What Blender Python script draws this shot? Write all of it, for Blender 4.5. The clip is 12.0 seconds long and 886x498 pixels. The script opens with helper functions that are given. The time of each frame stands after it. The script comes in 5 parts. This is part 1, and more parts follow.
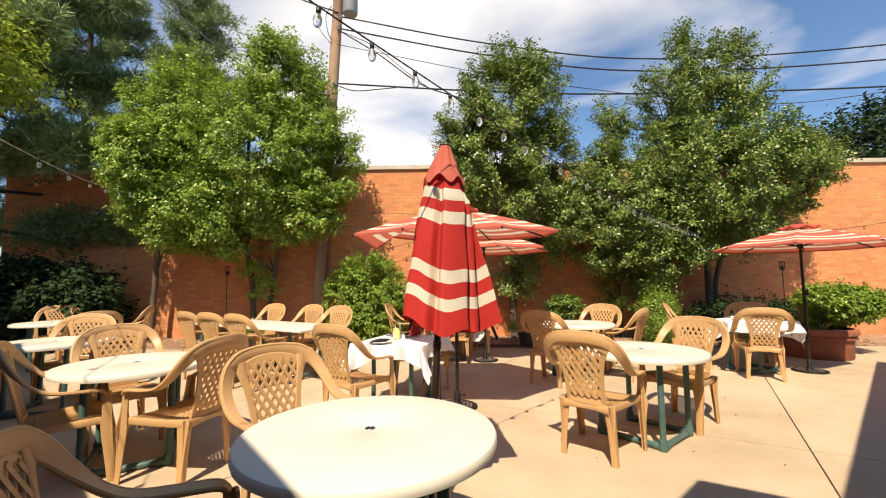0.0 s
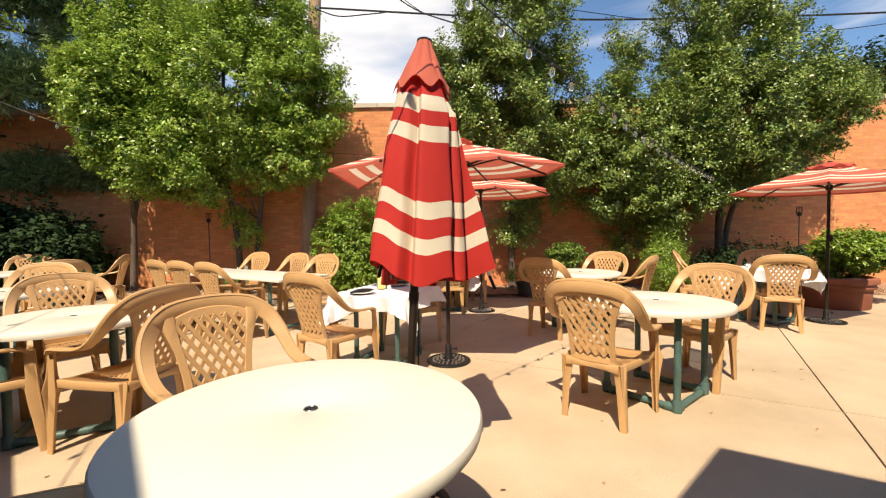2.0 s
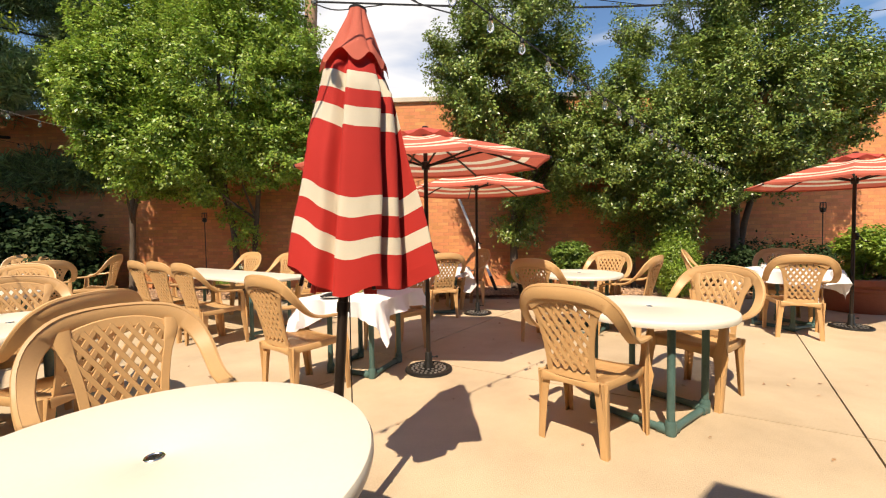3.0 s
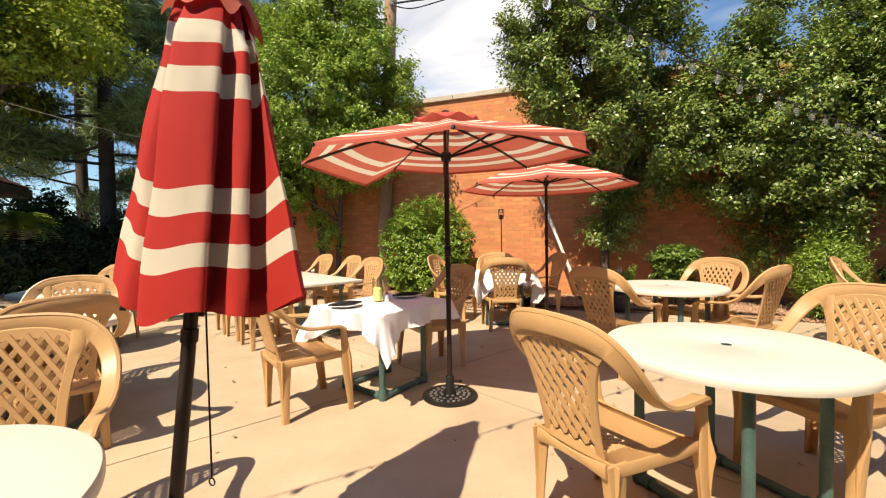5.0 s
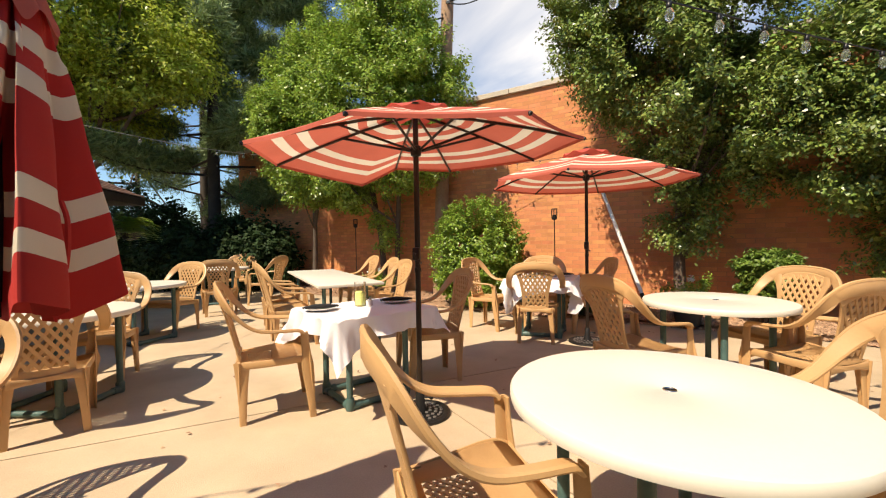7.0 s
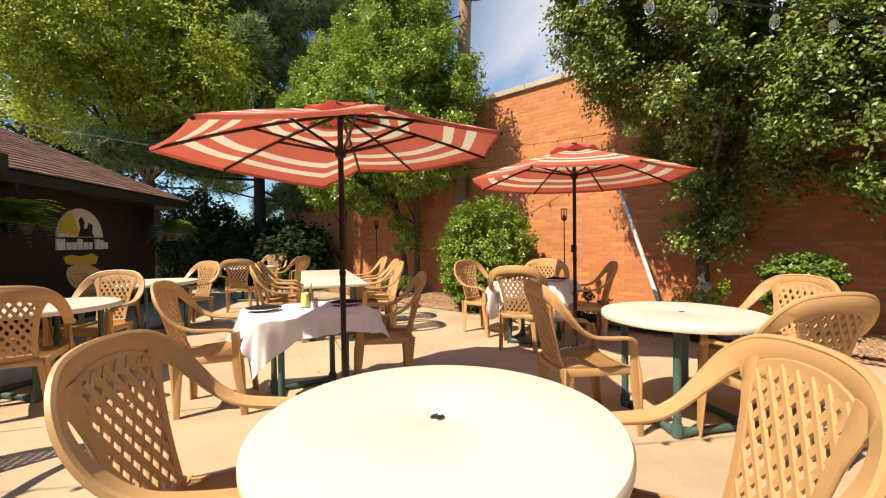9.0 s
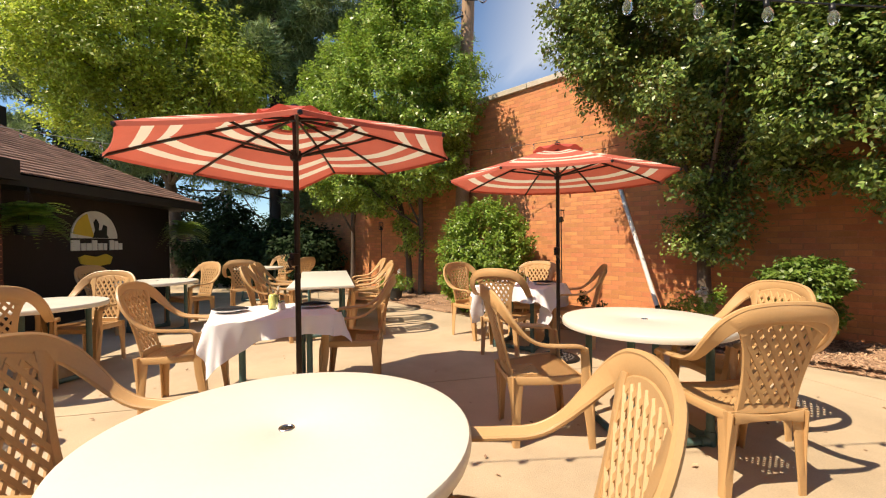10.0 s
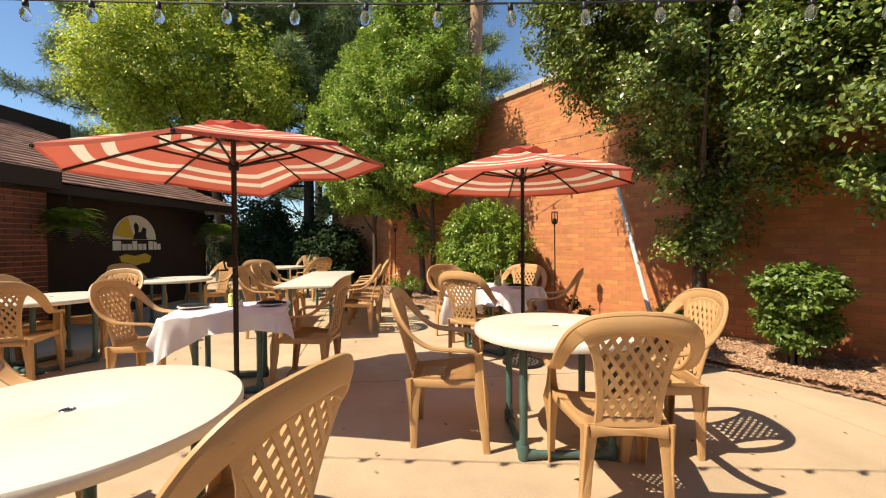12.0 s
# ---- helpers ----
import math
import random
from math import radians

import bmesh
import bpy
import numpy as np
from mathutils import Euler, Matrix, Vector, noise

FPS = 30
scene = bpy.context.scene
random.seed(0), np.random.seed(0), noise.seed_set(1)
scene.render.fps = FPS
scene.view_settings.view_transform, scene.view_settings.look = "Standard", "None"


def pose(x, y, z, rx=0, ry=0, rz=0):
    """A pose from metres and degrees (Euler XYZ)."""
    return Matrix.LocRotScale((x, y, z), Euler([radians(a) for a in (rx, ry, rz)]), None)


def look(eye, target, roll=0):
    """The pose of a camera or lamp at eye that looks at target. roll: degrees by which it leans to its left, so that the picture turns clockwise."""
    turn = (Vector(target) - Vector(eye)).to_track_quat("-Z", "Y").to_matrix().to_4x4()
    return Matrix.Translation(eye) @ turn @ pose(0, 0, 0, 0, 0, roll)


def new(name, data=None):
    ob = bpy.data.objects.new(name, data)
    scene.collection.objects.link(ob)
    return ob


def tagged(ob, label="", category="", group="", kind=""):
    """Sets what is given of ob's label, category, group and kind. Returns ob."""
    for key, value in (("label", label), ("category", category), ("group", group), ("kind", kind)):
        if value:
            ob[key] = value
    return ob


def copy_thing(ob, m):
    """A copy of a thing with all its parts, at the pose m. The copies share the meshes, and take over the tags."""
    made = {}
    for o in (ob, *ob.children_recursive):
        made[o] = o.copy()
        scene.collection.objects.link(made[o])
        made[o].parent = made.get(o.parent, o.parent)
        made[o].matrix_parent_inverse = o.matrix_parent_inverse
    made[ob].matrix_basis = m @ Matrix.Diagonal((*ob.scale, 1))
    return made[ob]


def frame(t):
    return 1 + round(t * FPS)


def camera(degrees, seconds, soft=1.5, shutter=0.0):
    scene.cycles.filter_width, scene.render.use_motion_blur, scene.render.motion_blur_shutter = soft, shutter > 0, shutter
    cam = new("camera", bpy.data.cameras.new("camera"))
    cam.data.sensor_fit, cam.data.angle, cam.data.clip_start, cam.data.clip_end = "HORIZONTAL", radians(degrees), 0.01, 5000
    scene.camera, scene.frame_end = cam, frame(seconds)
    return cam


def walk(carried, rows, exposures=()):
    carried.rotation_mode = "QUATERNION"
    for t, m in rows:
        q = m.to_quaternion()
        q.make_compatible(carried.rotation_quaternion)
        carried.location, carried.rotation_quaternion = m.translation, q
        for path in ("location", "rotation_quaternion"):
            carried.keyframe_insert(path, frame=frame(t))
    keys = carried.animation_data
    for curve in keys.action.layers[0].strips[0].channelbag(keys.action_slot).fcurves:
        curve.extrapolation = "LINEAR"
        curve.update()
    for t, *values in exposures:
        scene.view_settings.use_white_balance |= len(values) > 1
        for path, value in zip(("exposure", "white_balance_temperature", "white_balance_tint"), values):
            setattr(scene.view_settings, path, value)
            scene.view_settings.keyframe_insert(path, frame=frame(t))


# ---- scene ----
cam = camera(94.3, 12.0, soft=1.15)
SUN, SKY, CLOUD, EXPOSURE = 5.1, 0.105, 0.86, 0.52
PATH = [
    (0, (0.231, 0.428, 1.339), (0.185, 2.421, 1.503), -0.5),
    (0.5, (0.229, 0.565, 1.315), (0.183, 2.562, 1.408), -0.4),
    (1, (0.224, 0.686, 1.293), (0.181, 2.685, 1.327), -0.4),
    (1.5, (0.251, 0.814, 1.268), (0.205, 2.814, 1.24), -0.6),
    (2, (0.321, 0.957, 1.27), (0.273, 2.955, 1.195), -0.6),
    (2.5, (0.457, 1.077, 1.271), (0.401, 3.075, 1.19), -0.8),
    (3, (0.646, 1.26, 1.272), (0.523, 3.254, 1.191), -0.8),
    (3.5, (0.799, 1.417, 1.275), (0.545, 3.399, 1.196), -0.9),
    (5.5, (1.467, 2.141, 1.266), (0.68, 3.979, 1.207), -1.0),
    (6, (1.647, 2.3, 1.268), (0.741, 4.082, 1.214), -1.0),
    (6.5, (1.854, 2.475, 1.266), (0.841, 4.199, 1.216), -0.9),
    (7, (2.023, 2.652, 1.248), (0.927, 4.325, 1.202), -0.9),
    (9, (2.713, 3.324, 1.25), (1.38, 4.815, 1.211), -0.7),
    (9.5, (2.863, 3.523, 1.255), (1.482, 4.969, 1.22), -0.6),
    (10, (3.048, 3.702, 1.261), (1.623, 5.105, 1.227), -0.6),
    (10.5, (3.232, 3.868, 1.257), (1.766, 5.228, 1.224), -0.6),
    (11, (3.384, 4.033, 1.249), (1.881, 5.351, 1.216), -0.6),
    (11.5, (3.556, 4.215, 1.272), (2.009, 5.482, 1.24), -0.5),
    (12, (3.731, 4.373, 1.28), (2.136, 5.58, 1.25), -0.4),
]

WALK = [(t, look(eye, target, roll)) for t, eye, target, roll in PATH]
walk(cam, WALK, exposures=[(0.0, EXPOSURE, 6850, 11), (12.0, EXPOSURE, 6850, 11)])

# ---- world, sun ----
SUN_ELEV, SUN_FROM = 53.5, (-0.23, -0.97)
world = bpy.data.worlds.new("sky")
scene.world = world
world.use_nodes = True
wt = world.node_tree
wt.nodes.clear()


def wnode(kind, **props):
    n = wt.nodes.new(kind)
    for k, v in props.items():
        n.inputs[k].default_value = v
    return n


w_out = wnode("ShaderNodeOutputWorld")
w_bg = wnode("ShaderNodeBackground")
w_sky = wnode("ShaderNodeTexSky")
w_sky.sky_type = "NISHITA"
w_sky.sun_disc = False
w_sky.sun_elevation = radians(SUN_ELEV)
w_sky.sun_rotation = radians(193.0)
w_sky.dust_density = 0.25
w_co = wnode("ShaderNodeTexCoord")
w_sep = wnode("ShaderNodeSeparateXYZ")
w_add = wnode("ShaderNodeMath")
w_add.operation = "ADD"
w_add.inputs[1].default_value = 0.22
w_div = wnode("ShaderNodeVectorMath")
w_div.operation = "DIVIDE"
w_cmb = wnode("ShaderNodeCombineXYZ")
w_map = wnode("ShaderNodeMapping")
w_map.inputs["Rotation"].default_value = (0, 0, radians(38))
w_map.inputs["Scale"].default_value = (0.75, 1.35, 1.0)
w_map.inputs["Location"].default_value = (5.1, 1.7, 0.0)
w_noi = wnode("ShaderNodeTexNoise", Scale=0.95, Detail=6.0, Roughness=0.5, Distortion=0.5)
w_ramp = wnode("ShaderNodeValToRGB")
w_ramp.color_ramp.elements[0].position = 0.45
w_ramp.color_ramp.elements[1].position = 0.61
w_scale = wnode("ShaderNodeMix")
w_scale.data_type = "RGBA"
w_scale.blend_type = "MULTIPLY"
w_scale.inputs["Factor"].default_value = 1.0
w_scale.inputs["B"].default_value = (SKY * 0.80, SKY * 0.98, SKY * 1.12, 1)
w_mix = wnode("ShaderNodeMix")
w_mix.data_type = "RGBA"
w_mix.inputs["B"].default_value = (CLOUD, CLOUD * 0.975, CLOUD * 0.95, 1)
L = wt.links.new
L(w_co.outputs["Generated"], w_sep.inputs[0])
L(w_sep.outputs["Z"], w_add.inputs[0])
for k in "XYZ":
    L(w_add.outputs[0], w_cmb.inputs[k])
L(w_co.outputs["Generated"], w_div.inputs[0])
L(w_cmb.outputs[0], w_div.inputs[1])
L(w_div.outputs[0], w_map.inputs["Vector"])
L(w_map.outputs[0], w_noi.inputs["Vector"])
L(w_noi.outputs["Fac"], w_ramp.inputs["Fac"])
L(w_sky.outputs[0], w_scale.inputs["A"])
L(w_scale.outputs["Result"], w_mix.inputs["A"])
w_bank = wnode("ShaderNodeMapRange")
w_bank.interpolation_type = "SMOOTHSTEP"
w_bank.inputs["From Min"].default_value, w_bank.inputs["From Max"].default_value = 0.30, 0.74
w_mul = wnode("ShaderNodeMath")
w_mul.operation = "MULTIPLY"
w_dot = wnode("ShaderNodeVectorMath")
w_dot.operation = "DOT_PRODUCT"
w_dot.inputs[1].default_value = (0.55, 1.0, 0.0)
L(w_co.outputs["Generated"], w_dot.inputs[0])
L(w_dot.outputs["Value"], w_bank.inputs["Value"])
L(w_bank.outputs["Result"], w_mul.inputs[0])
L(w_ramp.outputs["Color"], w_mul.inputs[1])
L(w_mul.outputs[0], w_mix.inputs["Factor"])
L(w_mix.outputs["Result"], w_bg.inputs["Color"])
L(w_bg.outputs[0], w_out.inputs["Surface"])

sun_data = bpy.data.lights.new("sun", "SUN")
sun_data.energy, sun_data.angle, sun_data.color = SUN, radians(0.55), (1.0, 0.878, 0.695)
sun = new("sun", sun_data)
_h = math.cos(radians(SUN_ELEV)) / math.hypot(*SUN_FROM)
sun.matrix_world = look((SUN_FROM[0] * _h * 30, SUN_FROM[1] * _h * 30, math.sin(radians(SUN_ELEV)) * 30), (0, 0, 0))

# ---- materials ----


def material(name, color, rough=0.6, vary=0.15, scale=6.0, fine=60.0, bump=0.1, bump_scale=None, metal=0.0, random_by="", spread=0.12, translucent=0.0, stain=0.0, spec=0.5, hue=0.0):
    """A surface with variation at two scales and a fine relief; random_by: 'object' or 'island' varies pieces."""
    m = bpy.data.materials.new(name)
    m.use_nodes = True
    nt = m.node_tree
    nt.nodes.clear()
    N, K = nt.nodes.new, nt.links.new
    out, bsdf, co = N("ShaderNodeOutputMaterial"), N("ShaderNodeBsdfPrincipled"), N("ShaderNodeTexCoord")
    n1, n2 = N("ShaderNodeTexNoise"), N("ShaderNodeTexNoise")
    n1.inputs["Scale"].default_value, n1.inputs["Detail"].default_value = scale, 4.0
    n2.inputs["Scale"].default_value, n2.inputs["Detail"].default_value = fine, 3.0
    K(co.outputs["Object"], n1.inputs["Vector"])
    K(co.outputs["Object"], n2.inputs["Vector"])
    mixn = N("ShaderNodeMath")
    mixn.operation = "ADD"
    K(n1.outputs["Fac"], mixn.inputs[0])
    K(n2.outputs["Fac"], mixn.inputs[1])
    val = N("ShaderNodeMapRange")
    val.inputs["From Min"].default_value, val.inputs["From Max"].default_value = 0.6, 1.4
    val.inputs["To Min"].default_value, val.inputs["To Max"].default_value = 1.0 - vary, 1.0 + vary
    K(mixn.outputs[0], val.inputs["Value"])
    hsv = N("ShaderNodeHueSaturation")
    hsv.inputs["Color"].default_value = (*color, 1)
    value = val.outputs["Result"]
    if random_by:
        if random_by == "object":
            src = N("ShaderNodeObjectInfo").outputs["Random"]
        else:
            src = N("ShaderNodeNewGeometry").outputs["Random Per Island"]
        rr = N("ShaderNodeMapRange")
        rr.inputs["To Min"].default_value, rr.inputs["To Max"].default_value = 1 - spread, 1 + spread
        K(src, rr.inputs["Value"])
        mul = N("ShaderNodeMath")
        mul.operation = "MULTIPLY"
        K(value, mul.inputs[0])
        K(rr.outputs["Result"], mul.inputs[1])
        value = mul.outputs[0]
        if hue:
            hr = N("ShaderNodeMapRange")
            hr.inputs["To Min"].default_value, hr.inputs["To Max"].default_value = 0.5 - hue, 0.5 + hue
            wn = N("ShaderNodeTexWhiteNoise")
            wn.noise_dimensions = "1D"
            K(src, wn.inputs["W"])
            K(wn.outputs["Value"], hr.inputs["Value"])
            K(hr.outputs["Result"], hsv.inputs["Hue"])
    K(value, hsv.inputs["Value"])
    colour = hsv.outputs["Color"]
    if stain:
        n3, cr = N("ShaderNodeTexNoise"), N("ShaderNodeValToRGB")
        n3.inputs["Scale"].default_value, n3.inputs["Detail"].default_value, n3.inputs["Roughness"].default_value = scale * 0.35, 7.0, 0.65
        K(co.outputs["Object"], n3.inputs["Vector"])
        cr.color_ramp.elements[0].position, cr.color_ramp.elements[1].position = 0.42, 0.68
        cr.color_ramp.elements[0].color, cr.color_ramp.elements[1].color = (1, 1, 1, 1), (1 - stain, 1 - stain * 1.05, 1 - stain * 1.15, 1)
        mx = N("ShaderNodeMix")
        mx.data_type, mx.blend_type = "RGBA", "MULTIPLY"
        mx.inputs["Factor"].default_value = 1.0
        K(n3.outputs["Fac"], cr.inputs["Fac"])
        K(colour, mx.inputs["A"])
        K(cr.outputs["Color"], mx.inputs["B"])
        colour = mx.outputs["Result"]
    K(colour, bsdf.inputs["Base Color"])
    bsdf.inputs["Roughness"].default_value = rough
    bsdf.inputs["Metallic"].default_value = metal
    bsdf.inputs["Specular IOR Level"].default_value = spec
    if bump:
        bp, n4 = N("ShaderNodeBump"), N("ShaderNodeTexNoise")
        n4.inputs["Scale"].default_value, n4.inputs["Detail"].default_value = bump_scale or fine, 4.0
        bp.inputs["Strength"].default_value, bp.inputs["Distance"].default_value = bump, 0.01
        K(co.outputs["Object"], n4.inputs["Vector"])
        K(n4.outputs["Fac"], bp.inputs["Height"])
        K(bp.outputs["Normal"], bsdf.inputs["Normal"])
    if translucent:
        tr, ms = N("ShaderNodeBsdfTranslucent"), N("ShaderNodeMixShader")
        ms.inputs["Fac"].default_value = translucent
        K(colour, tr.inputs["Color"])
        K(bsdf.outputs[0], ms.inputs[1])
        K(tr.outputs[0], ms.inputs[2])
        K(ms.outputs[0], out.inputs["Surface"])
    else:
        K(bsdf.outputs[0], out.inputs["Surface"])
    return m


M_CONCRETE = material("patio_concrete", (0.535, 0.415, 0.28), 0.85, 0.15, 1.7, 110, 0.35, 180, stain=0.24, random_by="object", spread=0.04)
M_EARTH = material("earth", (0.20, 0.15, 0.10), 0.95, 0.3, 2, 30, 0.4)
M_MULCH = material("mulch_bed", (0.33, 0.20, 0.12), 0.95, 0.45, 5, 45, 0.9, 40)
M_CHIP = material("bark_chip", (0.42, 0.26, 0.16), 0.9, 0.3, 8, 60, 0.3, random_by="island", spread=0.5)
M_BRICK = material("orange_brick", (0.64, 0.255, 0.10), 0.85, 0.12, 9, 90, 0.5, 160, random_by="island", spread=0.14, stain=0.12, hue=0.008)
M_BRICK_PIECE = material("orange_brick_piece", (0.64, 0.255, 0.10), 0.85, 0.12, 9, 90, 0.5, 160, random_by="object", spread=0.14, stain=0.12, hue=0.008)
M_MORTAR = material("mortar", (0.56, 0.24, 0.11), 0.95, 0.2, 8, 90, 0.4, stain=0.1)
# pier brick: the shade on it is put into a darker base colour
M_SHADED_BRICK = material("shade_darkened_brick", (0.14, 0.05, 0.03), 0.85, 0.2, 9, 90, 0.5, random_by="island", spread=0.25)
M_COPING = material("coping_stone", (0.55, 0.48, 0.38), 0.8, 0.15, 3, 60, 0.3, stain=0.2)
M_RESIN = material("tan_resin", (0.54, 0.325, 0.145), 0.42, 0.05, 4, 120, 0.05, 300, random_by="object", spread=0.08, stain=0.05)
M_TABLE = material("white_resin_top", (0.75, 0.705, 0.60), 0.35, 0.03, 3, 90, 0.04, 260, stain=0.05)
M_GREEN = material("green_painted_pipe", (0.070, 0.135, 0.125), 0.45, 0.2, 9, 80, 0.15, stain=0.25, spec=0.5)
M_BLACK = material("black_iron", (0.018, 0.017, 0.016), 0.4, 0.3, 12, 120, 0.2, metal=0.3)
M_IRON = material("worn_cast_iron", (0.42, 0.40, 0.38), 0.28, 0.3, 12, 120, 0.2, metal=0.8)
M_POLE = material("dark_bronze_pole", (0.035, 0.024, 0.018), 0.38, 0.2, 9, 120, 0.08, metal=0.5)
M_RED = material("red_canvas", (0.43, 0.016, 0.010), 0.85, 0.08, 5, 420, 0.25, 500, translucent=0.06, stain=0.08)
M_CREAM = material("cream_canvas", (0.84, 0.76, 0.60), 0.85, 0.05, 5, 420, 0.25, 500, translucent=0.33, stain=0.06)
M_FADED = material("faded_red_canvas", (0.63, 0.155, 0.10), 0.85, 0.07, 5, 420, 0.25, 500, translucent=0.33, stain=0.08)
M_VENT = material("red_vent_canvas", (0.60, 0.10, 0.07), 0.85, 0.07, 5, 420, 0.25, 500, translucent=0.3, stain=0.08)
M_LINEN = material("white_linen", (0.86, 0.85, 0.88), 0.9, 0.03, 6, 300, 0.2, 450, translucent=0.12)
M_NAPKIN = material("black_napkin", (0.012, 0.012, 0.015), 0.85, 0.2, 9, 200, 0.3)
M_CHINA = material("white_china", (0.85, 0.84, 0.82), 0.15, 0.02, 4, 60, 0)
M_STEEL = material("steel", (0.6, 0.6, 0.6), 0.25, 0.05, 4, 60, 0, metal=1.0)
M_CANDLE = material("yellow_green_wax", (0.50, 0.52, 0.16), 0.4, 0.1, 8, 60, 0.1)
M_TERRACOTTA = material("terracotta", (0.34, 0.115, 0.06), 0.8, 0.15, 4, 60, 0.3, stain=0.3)
M_POT = material("black_plastic_pot", (0.02, 0.02, 0.02), 0.5, 0.2, 6, 60, 0.1)
M_BARK = material("grey_brown_bark", (0.13, 0.095, 0.07), 0.9, 0.3, 9, 50, 0.8, 40, stain=0.3)
M_TIMBER = material("weathered_pole_timber", (0.38, 0.24, 0.15), 0.9, 0.25, 3, 40, 0.6, 50, stain=0.35)
M_LEAF = material("pear_leaf", (0.262, 0.368, 0.056), 0.38, 0.2, 2.0, 9, 0, random_by="island", spread=0.45, translucent=0.34, hue=0.022)
M_LEAF_OLIVE = material("olive_pear_leaf", (0.178, 0.242, 0.046), 0.36, 0.2, 2.0, 9, 0, random_by="island", spread=0.45, translucent=0.14, hue=0.025)
M_LEAF_BUSH = material("shrub_leaf", (0.215, 0.32, 0.04), 0.38, 0.15, 3.0, 9, 0, random_by="island", spread=0.32, translucent=0.28, hue=0.015)
M_LEAF_MID = material("clipped_shrub_leaf", (0.14, 0.22, 0.035), 0.45, 0.15, 3.0, 9, 0, random_by="island", spread=0.35, translucent=0.25, hue=0.015)
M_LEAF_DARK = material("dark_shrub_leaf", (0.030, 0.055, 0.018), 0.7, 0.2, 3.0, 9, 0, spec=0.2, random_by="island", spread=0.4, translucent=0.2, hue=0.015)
M_LEAF_LIGHT = material("light_maple_leaf", (0.42, 0.49, 0.07), 0.4, 0.2, 0.8, 3, 0, random_by="island", spread=0.4, translucent=0.55, hue=0.02)
M_NEEDLE = material("pine_needle", (0.195, 0.265, 0.098), 0.5, 0.2, 0.7, 3, 0, random_by="island", spread=0.45, translucent=0.2, hue=0.015)
M_SHINGLE = material("brown_asphalt_shingle", (0.25, 0.14, 0.105), 0.95, 0.2, 3, 90, 0.5, 150, random_by="island", spread=0.3)
M_FASCIA = material("dark_brown_fascia", (0.022, 0.015, 0.011), 0.7, 0.2, 3, 50, 0.2)
M_DARKWALL = material("dark_brown_siding", (0.026, 0.016, 0.012), 0.85, 0.2, 3, 40, 0.3)
M_FENCE = material("dark_fence_board", (0.05, 0.035, 0.026), 0.85, 0.25, 3, 40, 0.4, random_by="object", spread=0.3)
# for the unseen wall: coloured dark so less light bounces onto the patio
M_BOUNCE_WALL = material("bounce_cutting_wall", (0.085, 0.055, 0.04), 0.85, 0.2, 2, 50, 0.3)
M_ROOFING = material("dark_roofing", (0.10, 0.09, 0.08), 0.9, 0.2, 2, 50, 0.3)
M_PVC = material("white_pvc", (0.78, 0.76, 0.72), 0.35, 0.05, 4, 60, 0.05, stain=0.15)
M_WIRE = material("black_cable", (0.012, 0.012, 0.014), 0.6, 0.1, 4, 60, 0)
M_TRANSFORMER = material("grey_enamel", (0.33, 0.34, 0.35), 0.45, 0.08, 3, 60, 0.05, stain=0.15)
M_SIGN_WHITE = material("sign_white", (0.72, 0.70, 0.66), 0.6, 0.08, 5, 60, 0.05)
M_SIGN_YELLOW = material("sign_yellow", (0.65, 0.47, 0.05), 0.6, 0.08, 5, 60, 0.05)
M_SIGN_BLACK = material("sign_black", (0.012, 0.012, 0.012), 0.6, 0.08, 5, 60, 0.05)
M_FLOWER = material("white_flower", (0.80, 0.78, 0.70), 0.6, 0.1, 5, 60, 0, random_by="island", spread=0.15)


def glass(name, color=(1, 1, 1), rough=0.02, ior=1.45):
    m = bpy.data.materials.new(name)
    m.use_nodes = True
    b = m.node_tree.nodes["Principled BSDF"]
    b.inputs["Base Color"].default_value = (*color, 1)
    b.inputs["Transmission Weight"].default_value = 1.0
    b.inputs["Roughness"].default_value = rough
    b.inputs["IOR"].default_value = ior
    return m


M_GLASS = glass("clear_glass")

# ---- mesh helpers ----


def part(name, bm, mat, parent=None, label="", smooth=True):
    """Links a bmesh as one mesh object, under a thing or a part."""
    me = bpy.data.meshes.new(name)
    bm.normal_update()
    bm.to_mesh(me)
    bm.free()
    for m in mat if isinstance(mat, (list, tuple)) else [mat]:
        me.materials.append(m)
    if smooth:
        me.polygons.foreach_set("use_smooth", [True] * len(me.polygons))
        me.set_sharp_from_angle(angle=radians(40))
    ob = new(name, me)
    ob.parent = parent
    if label:
        ob["label"] = label
    return ob


def thing(name, m=Matrix(), label="", category="", group="", kind=""):
    ob = new(name)
    ob.matrix_basis = m
    ob.empty_display_size = 0.1
    return tagged(ob, label, category, group, kind)


def box(bm, c, s, rot=None, mat=0, bevel=0.0):
    m = Matrix.Translation(c) @ (rot.to_4x4() if rot else Matrix()) @ Matrix.Diagonal((*s, 1))
    g = bmesh.ops.create_cube(bm, size=1.0, matrix=m)
    faces = {f for v in g["verts"] for f in v.link_faces}
    for f in faces:
        f.material_index = mat
    if bevel:
        edges = list({e for f in faces for e in f.edges})
        bmesh.ops.bevel(bm, geom=edges, offset=bevel, segments=2, affect="EDGES", profile=0.6)
    return bm


def frames(pts):
    """Tangents and a steady pair of normals along a line of points."""
    pts = [Vector(p) for p in pts]
    tan = []
    for i in range(len(pts)):
        a, b = pts[max(i - 1, 0)], pts[min(i + 1, len(pts) - 1)]
        tan.append((b - a).normalized())
    n = tan[0].orthogonal().normalized()
    res = []
    for t in tan:
        n = (n - t * n.dot(t)).normalized()
        res.append((n, t.cross(n)))
    return pts, tan, res


